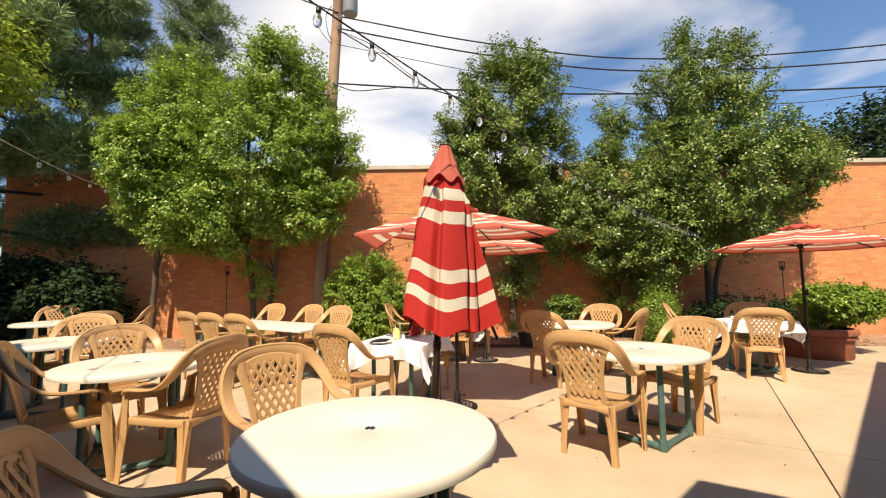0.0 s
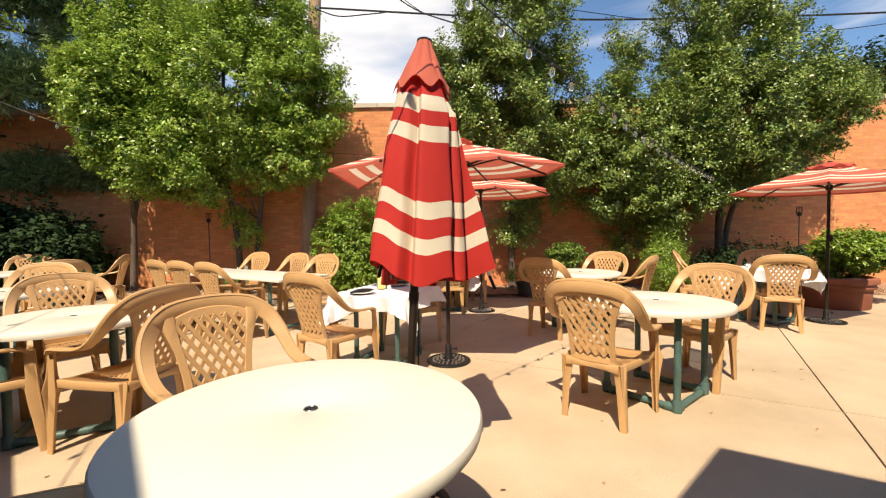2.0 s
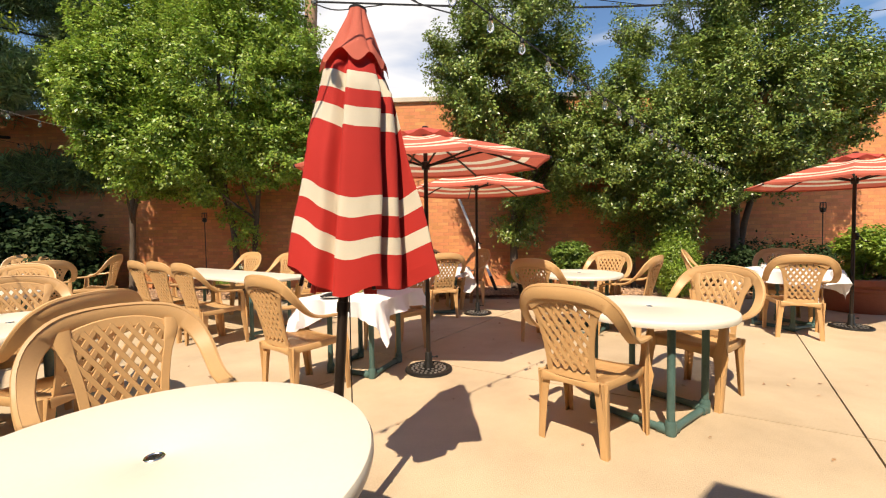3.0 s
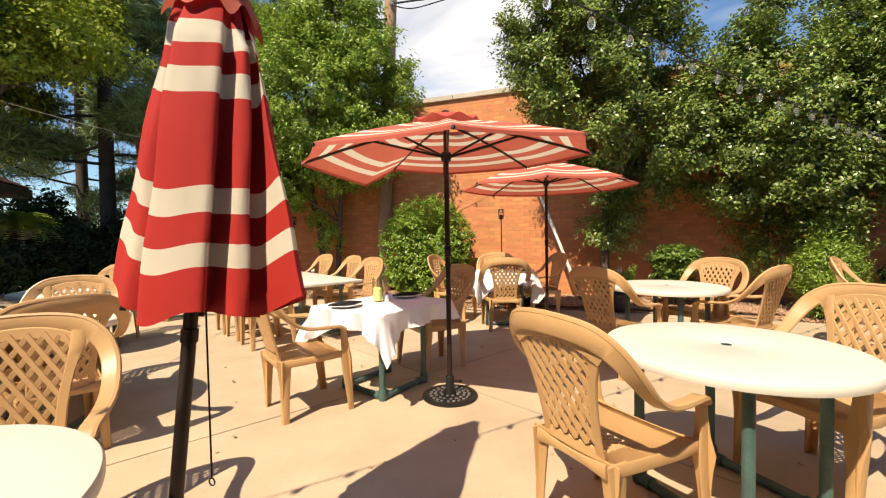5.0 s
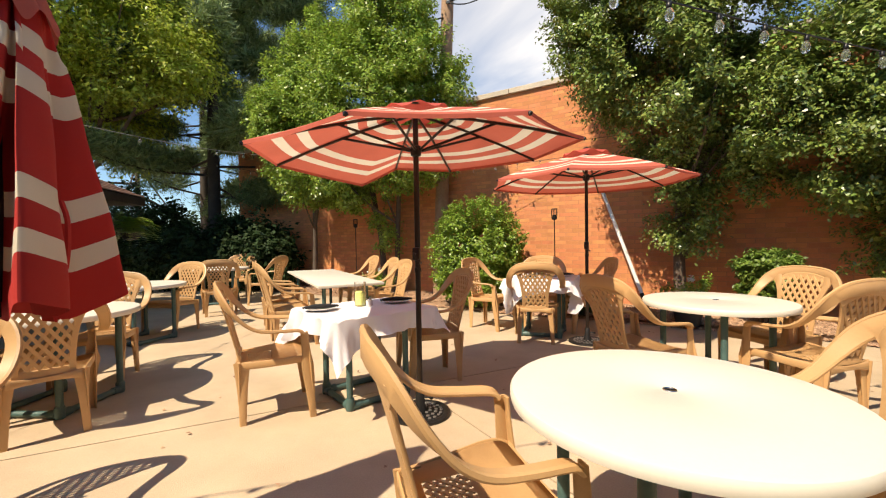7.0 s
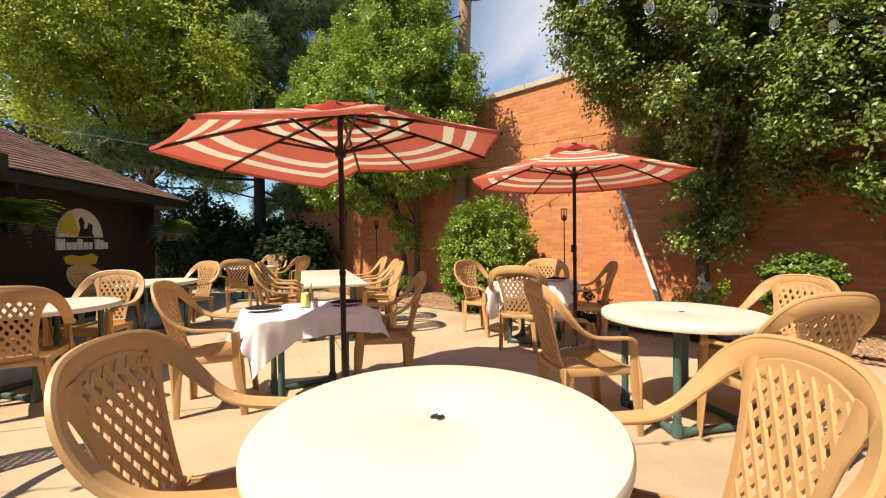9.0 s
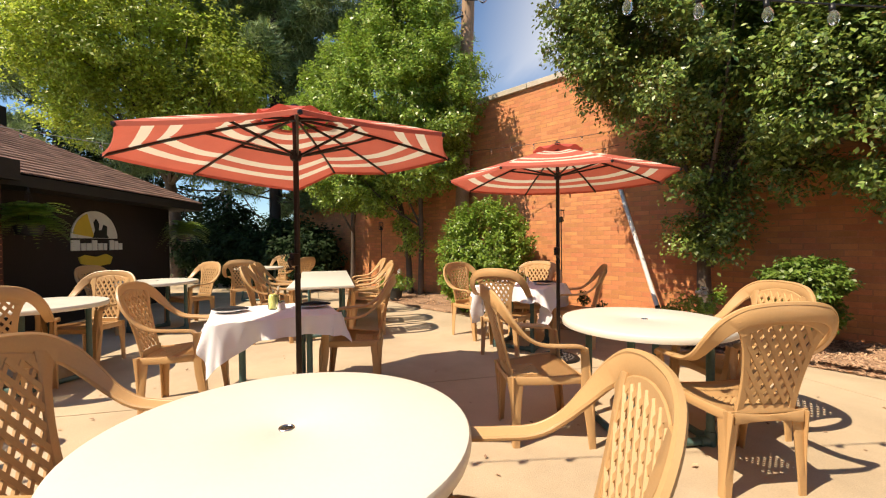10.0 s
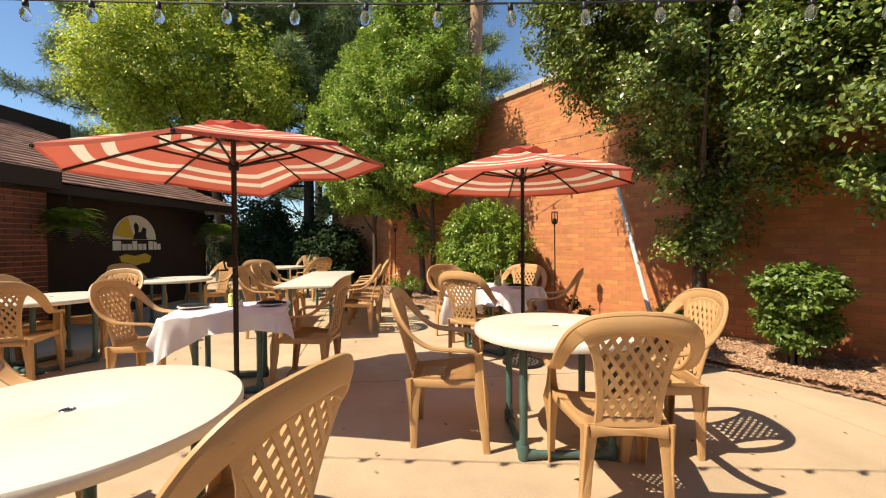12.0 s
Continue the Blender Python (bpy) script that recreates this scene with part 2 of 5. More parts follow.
def tube(bm, pts, r, n=10, mat=0, caps=True):
    """A round tube along points; r: one radius or one a point."""
    pts, tan, fr = frames(pts)
    rs = r if isinstance(r, (list, tuple)) else [r] * len(pts)
    rings = []
    for p, (a, b), q in zip(pts, fr, rs):
        rings.append([bm.verts.new(p + (a * math.cos(2 * math.pi * k / n) + b * math.sin(2 * math.pi * k / n)) * q) for k in range(n)])
    for u, v in zip(rings, rings[1:]):
        for k in range(n):
            bm.faces.new((u[k], u[(k + 1) % n], v[(k + 1) % n], v[k])).material_index = mat
    if caps:
        bm.faces.new(rings[0][::-1]).material_index = mat
        bm.faces.new(rings[-1]).material_index = mat
    return bm


def lathe(bm, profile, n=32, mat=0, c=(0, 0, 0), squash=1.0):
    """A turned shape from (radius, height) pairs."""
    rings = []
    for r, z in profile:
        if r < 1e-5:
            rings.append([bm.verts.new((c[0], c[1], c[2] + z))])
        else:
            rings.append([bm.verts.new((c[0] + r * math.cos(2 * math.pi * k / n), c[1] + r * squash * math.sin(2 * math.pi * k / n), c[2] + z)) for k in range(n)])
    for u, v in zip(rings, rings[1:]):
        for k in range(n):
            a, b = u[k % len(u)], u[(k + 1) % len(u)]
            d, e = v[k % len(v)], v[(k + 1) % len(v)]
            vs = []
            for q in (a, b, e, d):
                if q not in vs:
                    vs.append(q)
            if len(vs) > 2:
                bm.faces.new(vs).material_index = mat
    bmesh.ops.recalc_face_normals(bm, faces=bm.faces)
    return bm


def strip(bm, pts, wide, width, thick, mat=0):
    """A flat bar along points: wide gives the direction of its width at each point; width and thick may vary."""
    pts = [Vector(p) for p in pts]
    ring = []
    for i, p in enumerate(pts):
        t = (pts[min(i + 1, len(pts) - 1)] - pts[max(i - 1, 0)]).normalized()
        w = Vector(wide[i])
        w = (w - t * w.dot(t)).normalized()
        n = t.cross(w)
        a = (width[i] if isinstance(width, (list, tuple)) else width) / 2
        b = (thick[i] if isinstance(thick, (list, tuple)) else thick) / 2
        shape = [(-1, -0.4), (-0.82, -1), (0.82, -1), (1, -0.4), (1, 0.4), (0.82, 1), (-0.82, 1), (-1, 0.4)]
        ring.append([bm.verts.new(p + w * a * x + n * b * y) for x, y in shape])
    m = len(ring[0])
    for u, v in zip(ring, ring[1:]):
        for k in range(m):
            bm.faces.new((u[k], u[(k + 1) % m], v[(k + 1) % m], v[k])).material_index = mat
    bm.faces.new(ring[0][::-1]).material_index = mat
    bm.faces.new(ring[-1]).material_index = mat
    return bm


def spline(pts, n=6):
    """Catmull-Rom points through pts, n a span."""
    P = [Vector(p) for p in pts]
    P = [P[0] * 2 - P[1]] + P + [P[-1] * 2 - P[-2]]
    res = []
    for i in range(1, len(P) - 2):
        for k in range(n):
            t = k / n
            a, b, c, d = P[i - 1], P[i], P[i + 1], P[i + 2]
            res.append(0.5 * (2 * b + (c - a) * t + (2 * a - 5 * b + 4 * c - d) * t * t + (3 * b - a - 3 * c + d) * t ** 3))
    res.append(P[-2])
    return res


def array_mesh(name, verts, quads, mat, parent=None, label="", kind="", flat=False):
    """A mesh from arrays, for leaves, chips and bricks."""
    me = bpy.data.meshes.new(name)
    k = quads.shape[1]
    me.vertices.add(len(verts))
    me.vertices.foreach_set("co", verts.astype(np.float32).ravel())
    me.loops.add(quads.size)
    me.loops.foreach_set("vertex_index", quads.astype(np.int32).ravel())
    me.polygons.add(len(quads))
    me.polygons.foreach_set("loop_start", np.arange(0, quads.size, k, dtype=np.int32))
    me.polygons.foreach_set("loop_total", np.full(len(quads), k, dtype=np.int32))
    me.update(calc_edges=True)
    me.validate()
    if flat:
        me.shade_flat()
    me.materials.append(mat)
    ob = new(name, me)
    ob.parent = parent
    return tagged(ob, label, kind=kind)


def leaves(points, outward, size, rng, aspect=0.55, droop=0.15):
    """Folded leaf blades (two quads of a keel) at points, roughly facing outward and up."""
    n = len(points)
    nor = outward * 0.8 + np.array([0, 0, 0.45]) + rng.normal(0, 0.42, (n, 3))
    nor /= np.linalg.norm(nor, axis=1)[:, None]
    d = rng.normal(0, 1, (n, 3)) + outward * 0.6
    d[:, 2] -= droop
    d -= nor * (d * nor).sum(1)[:, None]
    d /= np.linalg.norm(d, axis=1)[:, None]
    s = np.cross(nor, d)
    L1 = size * rng.uniform(0.7, 1.25, n)[:, None]
    W = L1 * aspect * 0.5
    p0, p1 = points, points + d * L1
    mid = points + d * L1 * 0.45
    a = mid + s * W + nor * W * 0.35
    b = mid - s * W + nor * W * 0.35
    verts = np.stack([p0, a, p1, b], 1).reshape(-1, 3)
    q = np.arange(n)[:, None] * 4
    return verts, np.concatenate([q, q + 1, q + 2, q + 3], 1)


# ---- ground ----
U = Vector((0.515, 0.857, 0))
V = Vector((0.891, -0.454, 0))
bm = bmesh.new()
R = 400
for x, y in ((-R, -R), (R, -R), (R, R), (-R, R)):
    bm.verts.new((x, y, -0.06))
bm.faces.new(bm.verts)
tagged(part("ground", bm, M_EARTH), "bare brown earth under and round the patio", "ground", kind="structure")

# the patio: slabs between saw-cut joints that run askew to the wall
patio = thing("patio", label="sunlit tan concrete patio floor with saw-cut joints", category="floor", kind="structure")


def slab(i, j, du=4.1, dv=3.52, gap=0.006):
    o = Vector((2.65, 3.21, 0)) + U * ((j - 0.822) * du) + V * (i * dv)
    bm = bmesh.new()
    gu, gv = gap / du, gap / dv
    base = [o + U * (a * du) + V * (b * dv) for a, b in ((gu, gv), (1 - gu, gv), (1 - gu, 1 - gv), (gu, 1 - gv))]
    top = [bm.verts.new(p) for p in base]
    low = [bm.verts.new(p + Vector((0, 0, -0.05))) for p in base]
    bm.faces.new(top)
    for k in range(4):
        bm.faces.new((top[k], low[k], low[(k + 1) % 4], top[(k + 1) % 4]))
    bmesh.ops.recalc_face_normals(bm, faces=bm.faces)
    return bm


for i in range(-5, 3):
    for j in range(-2, 4):
        part("slab", slab(i, j), M_CONCRETE, patio, smooth=False)

# ---- the brick wall ----
WALL_Y, WALL_TOP, WALL_L, WALL_R = 10.32, 4.12, -10.95, 17.0
ROW, LEN = 0.0735, 0.235
bm = bmesh.new()
box(bm, ((WALL_L + WALL_R) / 2, WALL_Y + 0.1290, WALL_TOP / 2 - 0.05), (WALL_R - WALL_L, 0.26, WALL_TOP + 0.1))
wall = tagged(part("wall_north", bm, M_MORTAR, smooth=False), "tall orange brick wall of a neighbouring building, half sunlit", "wall", kind="structure")
bm = bmesh.new()
xs = np.arange(WALL_L, WALL_R, 1.2)
for x in xs:
    box(bm, (x + 0.6, WALL_Y + 0.12, WALL_TOP + 0.05), (1.19, 0.36, 0.10), bevel=0.008)
tagged(part("wall_coping", bm, M_COPING, smooth=False), "pale stone coping along the top of the brick wall", "coping", kind="structure")
# ---- resin chairs ----


def back_y(z, x=0.0):
    """How far back the chair's back lies at a height."""
    t = (z - 0.42) / 0.53
    return -0.168 - 0.120 * t - 0.02 * t * t + 0.35 * x * x


def diagonals(bm, inside, place, x0, x1, z0, z1, step, slope, width, thick, shift, off):
    """Slanting bars of a lattice over a region; place maps (x, z) to a point."""
    for sign in (1, -1):
        lo, hi = x0 - (z1 - z0) / slope, x1 + (z1 - z0) / slope
        c = lo + shift
        while c < hi:
            run = []
            n = 26
            for k in range(n + 1):
                z = z0 + (z1 - z0) * k / n
                x = c + sign * (z - (z0 + z1) / 2) / slope
                if inside(x, z):
                    run.append((x, z))
                else:
                    if len(run) > 1:
                        lay(bm, run, place, width, thick, sign * off)
                    run = []
            if len(run) > 1:
                lay(bm, run, place, width, thick, sign * off)
            c += step


def lay(bm, run, place, width, thick, off):
    keep = run[::3] + ([run[-1]] if (len(run) - 1) % 3 else [])
    pts = [place(x, z, off) for x, z in keep]
    rings = []
    for i, p in enumerate(pts):
        t = (pts[min(i + 1, len(pts) - 1)] - pts[max(i - 1, 0)]).normalized()
        x, z = keep[i]
        n = (place(x, z, off + 0.01) - p).normalized()
        w = t.cross(n).normalized()
        rings.append([bm.verts.new(p + w * width / 2 * a + n * thick / 2 * b) for a, b in ((-1, -1), (1, -1), (0.8, 1), (-0.8, 1))])
    for u, v in zip(rings, rings[1:]):
        for k in range(4):
            bm.faces.new((u[k], u[(k + 1) % 4], v[(k + 1) % 4], v[k]))


def panel_half(z):
    """Half the width of the back panel at a height."""
    t = min(max((z - 0.40) / 0.48, 0), 1)
    return 0.136 + 0.062 * t ** 1.3 + 0.018 * math.sin(math.pi * t) * -1


def make_chair():
    """A stacking armchair of moulded resin with a lattice back; it faces +y."""
    ch = thing("resin_armchair")
    # the hoop that is arm, back rim and arm in one
    half = [(0.277, 0.246, 0.604), (0.284, 0.21, 0.630), (0.296, 0.09, 0.638), (0.303, -0.03, 0.652), (0.306, -0.115, 0.697), (0.298, -0.19, 0.774), (0.266, -0.243, 0.849), (0.198, -0.282, 0.904), (0.10, -0.304, 0.925), (0, -0.310, 0.930)]
    right = spline(half, 4)
    line = right + [Vector((-p.x, p.y, p.z)) for p in right[-2::-1]]
    wides, widths, thicks = [], [], []
    for p in line:
        s = 1 if p.x >= 0 else -1
        up = min(max((p.z - 0.70) / 0.22, 0), 1)
        wides.append(Vector((s * (1 - 0.85 * up) + (0 if abs(p.x) > 1e-6 else 0), 0.0, 0.15 + 0.95 * up)).normalized() if abs(p.x) > 0.02 else Vector((0, 0.05, 1)))
        widths.append(0.058 + 0.026 * up)
        thicks.append(0.020)
    # keep the width's sense the same on both sides
    wides = [w if p.x >= 0 or abs(p.x) <= 0.02 else w for w, p in zip(wides, line)]
    bm = bmesh.new()
    strip(bm, line, wides, widths, thicks)
    # rolled lip on the outer edge
    tube(bm, [p + w * (wd / 2 - 0.004) for p, w, wd in zip(line, wides, widths)], 0.012, 6)
    part("arm_hoop", bm, M_RESIN, ch)
    # the lattice back
    def rim_z(x):
        return 0.913 - 0.95 * x * x - 2.5 * abs(x) ** 3
    def inside(x, z):
        return abs(x) < panel_half(z) + 0.002 and z < rim_z(x) and z > 0.45
    def place(x, z, off):
        return Vector((x, back_y(z, x) + off, z))
    bm = bmesh.new()
    diagonals(bm, inside, place, -0.24, 0.24, 0.45, 0.913, 0.0525, 1.56, 0.0215, 0.010, 0.013, 0.0018)
    part("lattice", bm, M_RESIN, ch, smooth=False)
    bm = bmesh.new()
    for s in (1, -1):
        zs = [0.41 + 0.480 * k / 14 for k in range(15)]
        pts = [Vector((s * panel_half(z), back_y(z, panel_half(z)), z)) for z in zs]
        strip(bm, pts, [Vector((s, 0, 0))] * 15, [0.036] * 11 + [0.044, 0.052, 0.062, 0.072], 0.014)
    # solid bottom rail and the plain band under the rim
    pts = [Vector((x, back_y(0.435, x), 0.432)) for x in np.linspace(-0.15, 0.15, 7)]
    strip(bm, pts, [Vector((0, 0.1, 1))] * 7, 0.062, 0.016)
    pts = [Vector((x, back_y(rim_z(x), x), rim_z(x) - 0.016)) for x in np.linspace(-0.215, 0.215, 11)]
    strip(bm, pts, [Vector((0, -0.2, 1))] * 11, 0.05, 0.013)
    part("back_frame", bm, M_RESIN, ch)
    # seat: a dished shell with a turned-down edge, latticed towards the back
    bm = bmesh.new()
    def seat_z(x, y):
        return 0.425 + 0.018 * (y + 0.17) / 0.42 - 0.020 * (1 - (x / 0.26) ** 2) * (1 - ((y - 0.04) / 0.26) ** 2) - (0.03 * ((y - 0.21) / 0.07) ** 2 if y > 0.21 else 0)
    def half_w(y):
        return 0.185 + 0.075 * min(max((y + 0.18) / 0.34, 0), 1)
    ny, nx = 14, 12
    ys = np.linspace(-0.185, 0.275, ny + 1)
    grid = [[bm.verts.new((half_w(y) * (2 * i / nx - 1), y, seat_z(half_w(y) * (2 * i / nx - 1), y))) for i in range(nx + 1)] for y in ys]
    for j in range(ny):
        for i in range(nx):
            if 3 <= i < nx - 3 and 2 <= j < 7:
                continue
            bm.faces.new((grid[j][i], grid[j][i + 1], grid[j + 1][i + 1], grid[j + 1][i]))
    bmesh.ops.solidify(bm, geom=bm.faces[:], thickness=0.007)
    for s in (1, -1):
        pts = [Vector((s * (half_w(y) + 0.002), y, seat_z(half_w(y), y) - 0.018)) for y in ys]
        strip(bm, pts, [Vector((0, 0, 1))] * len(ys), 0.05, 0.010)
    pts = [Vector((x, 0.278, 0.395)) for x in np.linspace(-0.25, 0.25, 7)]
    strip(bm, pts, [Vector((0, 0, 1))] * 7, [0.075, 0.055, 0.045, 0.042, 0.045, 0.055, 0.075], 0.010)
    pts = [Vector((x, -0.187, 0.40)) for x in np.linspace(-0.175, 0.175, 5)]
    strip(bm, pts, [Vector((0, 0, 1))] * 5, [0.06, 0.038, 0.030, 0.038, 0.06], 0.010)
    part("seat", bm, M_RESIN, ch)
    bm = bmesh.new()
    y0, y1, xw = float(ys[2]), float(ys[7]), 0.115
    diagonals(bm, lambda x, z: abs(x) < xw and y0 < z < y1, lambda x, z, off: Vector((x, z, seat_z(x, z) - 0.004 + off)), -xw, xw, y0, y1, 0.036, 1.0, 0.014, 0.006, 0.01, 0.001)
    part("seat_lattice", bm, M_RESIN, ch, smooth=False)
    # legs: folded angle sections, tapering and splayed
    for s in (1, -1):
        bm = bmesh.new()
        top, foot = Vector((s * 0.277, 0.250, 0.612)), Vector((s * 0.271, 0.300, 0.0))
        pts = [top.lerp(foot, k / 8) for k in range(9)]
        strip(bm, pts, [Vector((0, 1, 0))] * 9, [0.050, 0.054, 0.062, 0.082, 0.078, 0.066, 0.056, 0.047, 0.040], 0.012)
        pts = [p + Vector((-s * 0.018, 0.020, 0)) for p in pts]
        strip(bm, pts, [Vector((1, 0, 0))] * 9, [0.044, 0.048, 0.062, 0.10, 0.072, 0.054, 0.046, 0.042, 0.038], 0.012)
        part("leg", bm, M_RESIN, ch)
        bm = bmesh.new()
        top, foot = Vector((s * 0.192, -0.150, 0.428)), Vector((s * 0.212, -0.150, 0.0))
        pts = [top.lerp(foot, k / 6) for k in range(7)]
        strip(bm, pts, [Vector((0, 1, 0))] * 7, [0.105, 0.090, 0.074, 0.062, 0.053, 0.046, 0.040], 0.012)
        pts = [p + Vector((-s * 0.018, -0.018, 0)) for p in pts]
        strip(bm, pts, [Vector((1, 0, 0))] * 7, [0.090, 0.074, 0.060, 0.052, 0.046, 0.042, 0.038], 0.012)
        part("leg", bm, M_RESIN, ch)
    return ch


# where each chair's back stands and which way it faces
TABLE_A, TABLE_B, TABLE_C, TABLE_G, TABLE_H, TABLE_I = (-0.12, 2.19), (1.905, 4.195), (2.045, 6.56), (-2.27, 3.68), (-4.17, 4.93), (-6.50, 7.25)
LIT, SHADE = "tan lattice-back resin armchair ", "shaded tan lattice-back resin armchair "
SEATS = [
    ((-0.90, 2.97), (0.78, -0.63), LIT + "drawn up to a round white table", "chairs round the near table"),
    ((-0.875, 1.40), (0.82, 0.57), SHADE + "beside a round white table", "chairs round the near table"),
    ((1.142, 3.553), (0.655, 0.755), LIT + "half pushed under a round white table", "chairs round the middle table"),
    ((2.722, 4.731), (-0.82, -0.572), LIT + "facing a round white table", "chairs round the middle table"),
    ((1.319, 5.771), (0.64, 0.769), LIT + "at a round white table by an umbrella", "chairs round the far table"),
    ((2.689, 7.263), (-0.668, -0.744), LIT + "between a round table and the planting bed", "chairs round the far table"),
    ((2.837, 6.11), (-0.76, 0.65), LIT + "turned to a round white table", "chairs round the far table"),
    ((-0.91, 4.19), (0.531, 0.847), LIT + "at the corner of a clothed table", "chairs at the clothed table"),
    ((0.095, 5.99), (-0.62, -0.78), SHADE + "under an umbrella at a clothed table", "chairs at the clothed table"),
    ((-1.40, 3.40), (-0.975, 0.22), SHADE + "with its back to the near table", "chairs round the crowded table"),
    ((-2.76, 3.10), (0.74, 0.67), LIT + "pulled out from a round white table", "chairs round the crowded table"),
    ((-2.96, 4.31), (0.74, -0.67), LIT + "across a round white table", "chairs round the crowded table"),
    ((-4.86, 4.20), (0.68, 0.73), SHADE + "by a table near the building", "chairs round the shaded table"),
    ((-4.52, 5.76), (0.36, -0.93), LIT + "at a round table near the building", "chairs round the shaded table"),
    ((-4.88, 6.32), (-0.86, 0.50), SHADE + "at a round table near shrubs", "chairs round the corner table"),
    ((-5.20, 7.80), (-0.92, -0.38), LIT + "at a round table before shrubs", "chairs round the corner table"),
    ((-7.35, 8.25), (0.65, -0.76), LIT + "behind a round table by shrubs", "chairs round the corner table"),
    ((0.33, 7.135), (-0.318, 0.948), SHADE + "at a clothed table", "chairs under the wall umbrella"),
    ((-0.98, 7.92), (1.0, -0.05), LIT + "at a clothed table by the round shrub", "chairs under the wall umbrella"),
    ((-0.16, 8.80), (0.32, -0.95), LIT + "before the round shrub", "chairs under the wall umbrella"),
    ((0.92, 8.52), (-0.86, -0.51), SHADE + "under an open umbrella", "chairs under the wall umbrella"),
    ((4.335, 6.005), (0.45, 0.89), LIT + "beside an open umbrella", "chairs by the planter"),
    ((5.20, 7.55), (-0.5, -0.86), SHADE + "behind a clothed table", "chairs by the planter"),
    ((3.72, 7.38), (0.85, -0.52), LIT + "at a clothed table by the conifer", "chairs by the planter"),
    ((-2.53, 5.56), (0.49, 0.87), LIT + "in a row along the long table", "chairs at the long table"),
    ((-3.05, 5.85), (0.45, 0.89), LIT + "in a row along the long table", "chairs at the long table"),
    ((-3.52, 6.10), (0.51, 0.86), LIT + "in a row along the long table", "chairs at the long table"),
    ((-1.62, 7.28), (-0.47, -0.88), LIT + "on the wall side of the long table", "chairs at the long table"),
    ((-2.22, 7.74), (-0.53, -0.85), LIT + "on the wall side of the long table", "chairs at the long table"),
    ((-3.12, 8.26), (-0.45, -0.89), LIT + "on the wall side of the long table", "chairs at the long table"),
]
first = None
for (px, py), (fx, fy), label, group in SEATS:
    f = Vector((fx, fy, 0)).normalized()
    m = Matrix.Translation((px + f.x * 0.31, py + f.y * 0.31, 0)) @ Matrix.Rotation(math.atan2(-f.x, f.y), 4, "Z")
    if first is None:
        first = ob = make_chair()
        ob.matrix_basis = m
    else:
        ob = copy_thing(first, m)
    tagged(ob, label, "chair", group)

# ---- tables ----


def pipe_base(parent, w=0.52, d=0.52, h=0.70, r=0.024):
    """A base of painted pipe: four legs, a ring of pipe on the floor with elbows, a frame under the top."""
    for sx in (1, -1):
        for sy in (1, -1):
            bm = bmesh.new()
            x, y = sx * w / 2, sy * d / 2
            tube(bm, [(x, y, 0.055), (x, y, h)], r, 12)
            lathe(bm, [(0, 0.0), (r * 1.25, 0.0), (r * 1.42, 0.012), (r * 1.42, 0.075), (r * 1.2, 0.09), (0, 0.09)], 14, c=(x, y, 0))
            leg = part("leg", bm, M_GREEN, parent)
            bm = bmesh.new()
            lathe(bm, [(0, 0.0), (0.05, 0), (0.05, 0.012), (0.035, 0.018), (0, 0.018)], 16, c=(x, y, h - 0.018))
            part("mounting_plate", bm, M_GREEN, leg)
    for a, b in (((1, 1), (1, -1)), ((-1, 1), (-1, -1)), ((1, -1), (-1, -1))):
        bm = bmesh.new()
        p, q = Vector((a[0] * w / 2, a[1] * d / 2, 0.030)), Vector((b[0] * w / 2, b[1] * d / 2, 0.030))
        tube(bm, [p, q], r * 0.98, 12)
        u = (q - p).normalized()
        tube(bm, [p + u * 0.02, p + u * 0.075], r * 1.3, 12)
        tube(bm, [q - u * 0.02, q - u * 0.075], r * 1.3, 12)
        part("floor_pipe", bm, M_GREEN, parent)


def round_table(m, label, r=0.525, turn=0.0):
    tb = thing("round_table", m @ Matrix.Rotation(turn, 4, "Z"), label, "table", "round patio tables")
    bm = bmesh.new()
    lathe(bm, [(0.021, 0.700), (r - 0.03, 0.700), (r - 0.012, 0.690), (r - 0.003, 0.692), (r, 0.703), (r, 0.722), (r - 0.006, 0.732), (r - 0.018, 0.735), (0.025, 0.737), (0.021, 0.735), (0.021, 0.700)], 72)
    top = part("tabletop", bm, M_TABLE, tb)
    bm = bmesh.new()
    lathe(bm, [(0.016, 0.70), (0.016, 0.7375), (0.018, 0.7395), (0.021, 0.7395), (0.0225, 0.738), (0.0215, 0.737), (0.020, 0.70)], 24)
    part("umbrella_hole_ring", bm, M_STEEL, top, "steel ring round the umbrella hole")
    pipe_base(tb)
    return tb


def at(x, y, deg=0.0):
    return Matrix.Translation((x, y, 0)) @ Matrix.Rotation(radians(deg), 4, "Z")


round_table(at(*TABLE_A, 12), "round white resin table with an umbrella hole, partly shaded")
round_table(at(*TABLE_B, 41), "round white resin table on green pipe legs, in full sun")
round_table(at(*TABLE_C, 53), "round white resin table on green pipe legs by the planting bed")
round_table(at(*TABLE_G, 30), "round white resin table among pulled-out chairs")
round_table(at(*TABLE_H, 15), "round white resin table near the dark building")
round_table(at(*TABLE_I, 50), "small-looking round white table before the shrubs")


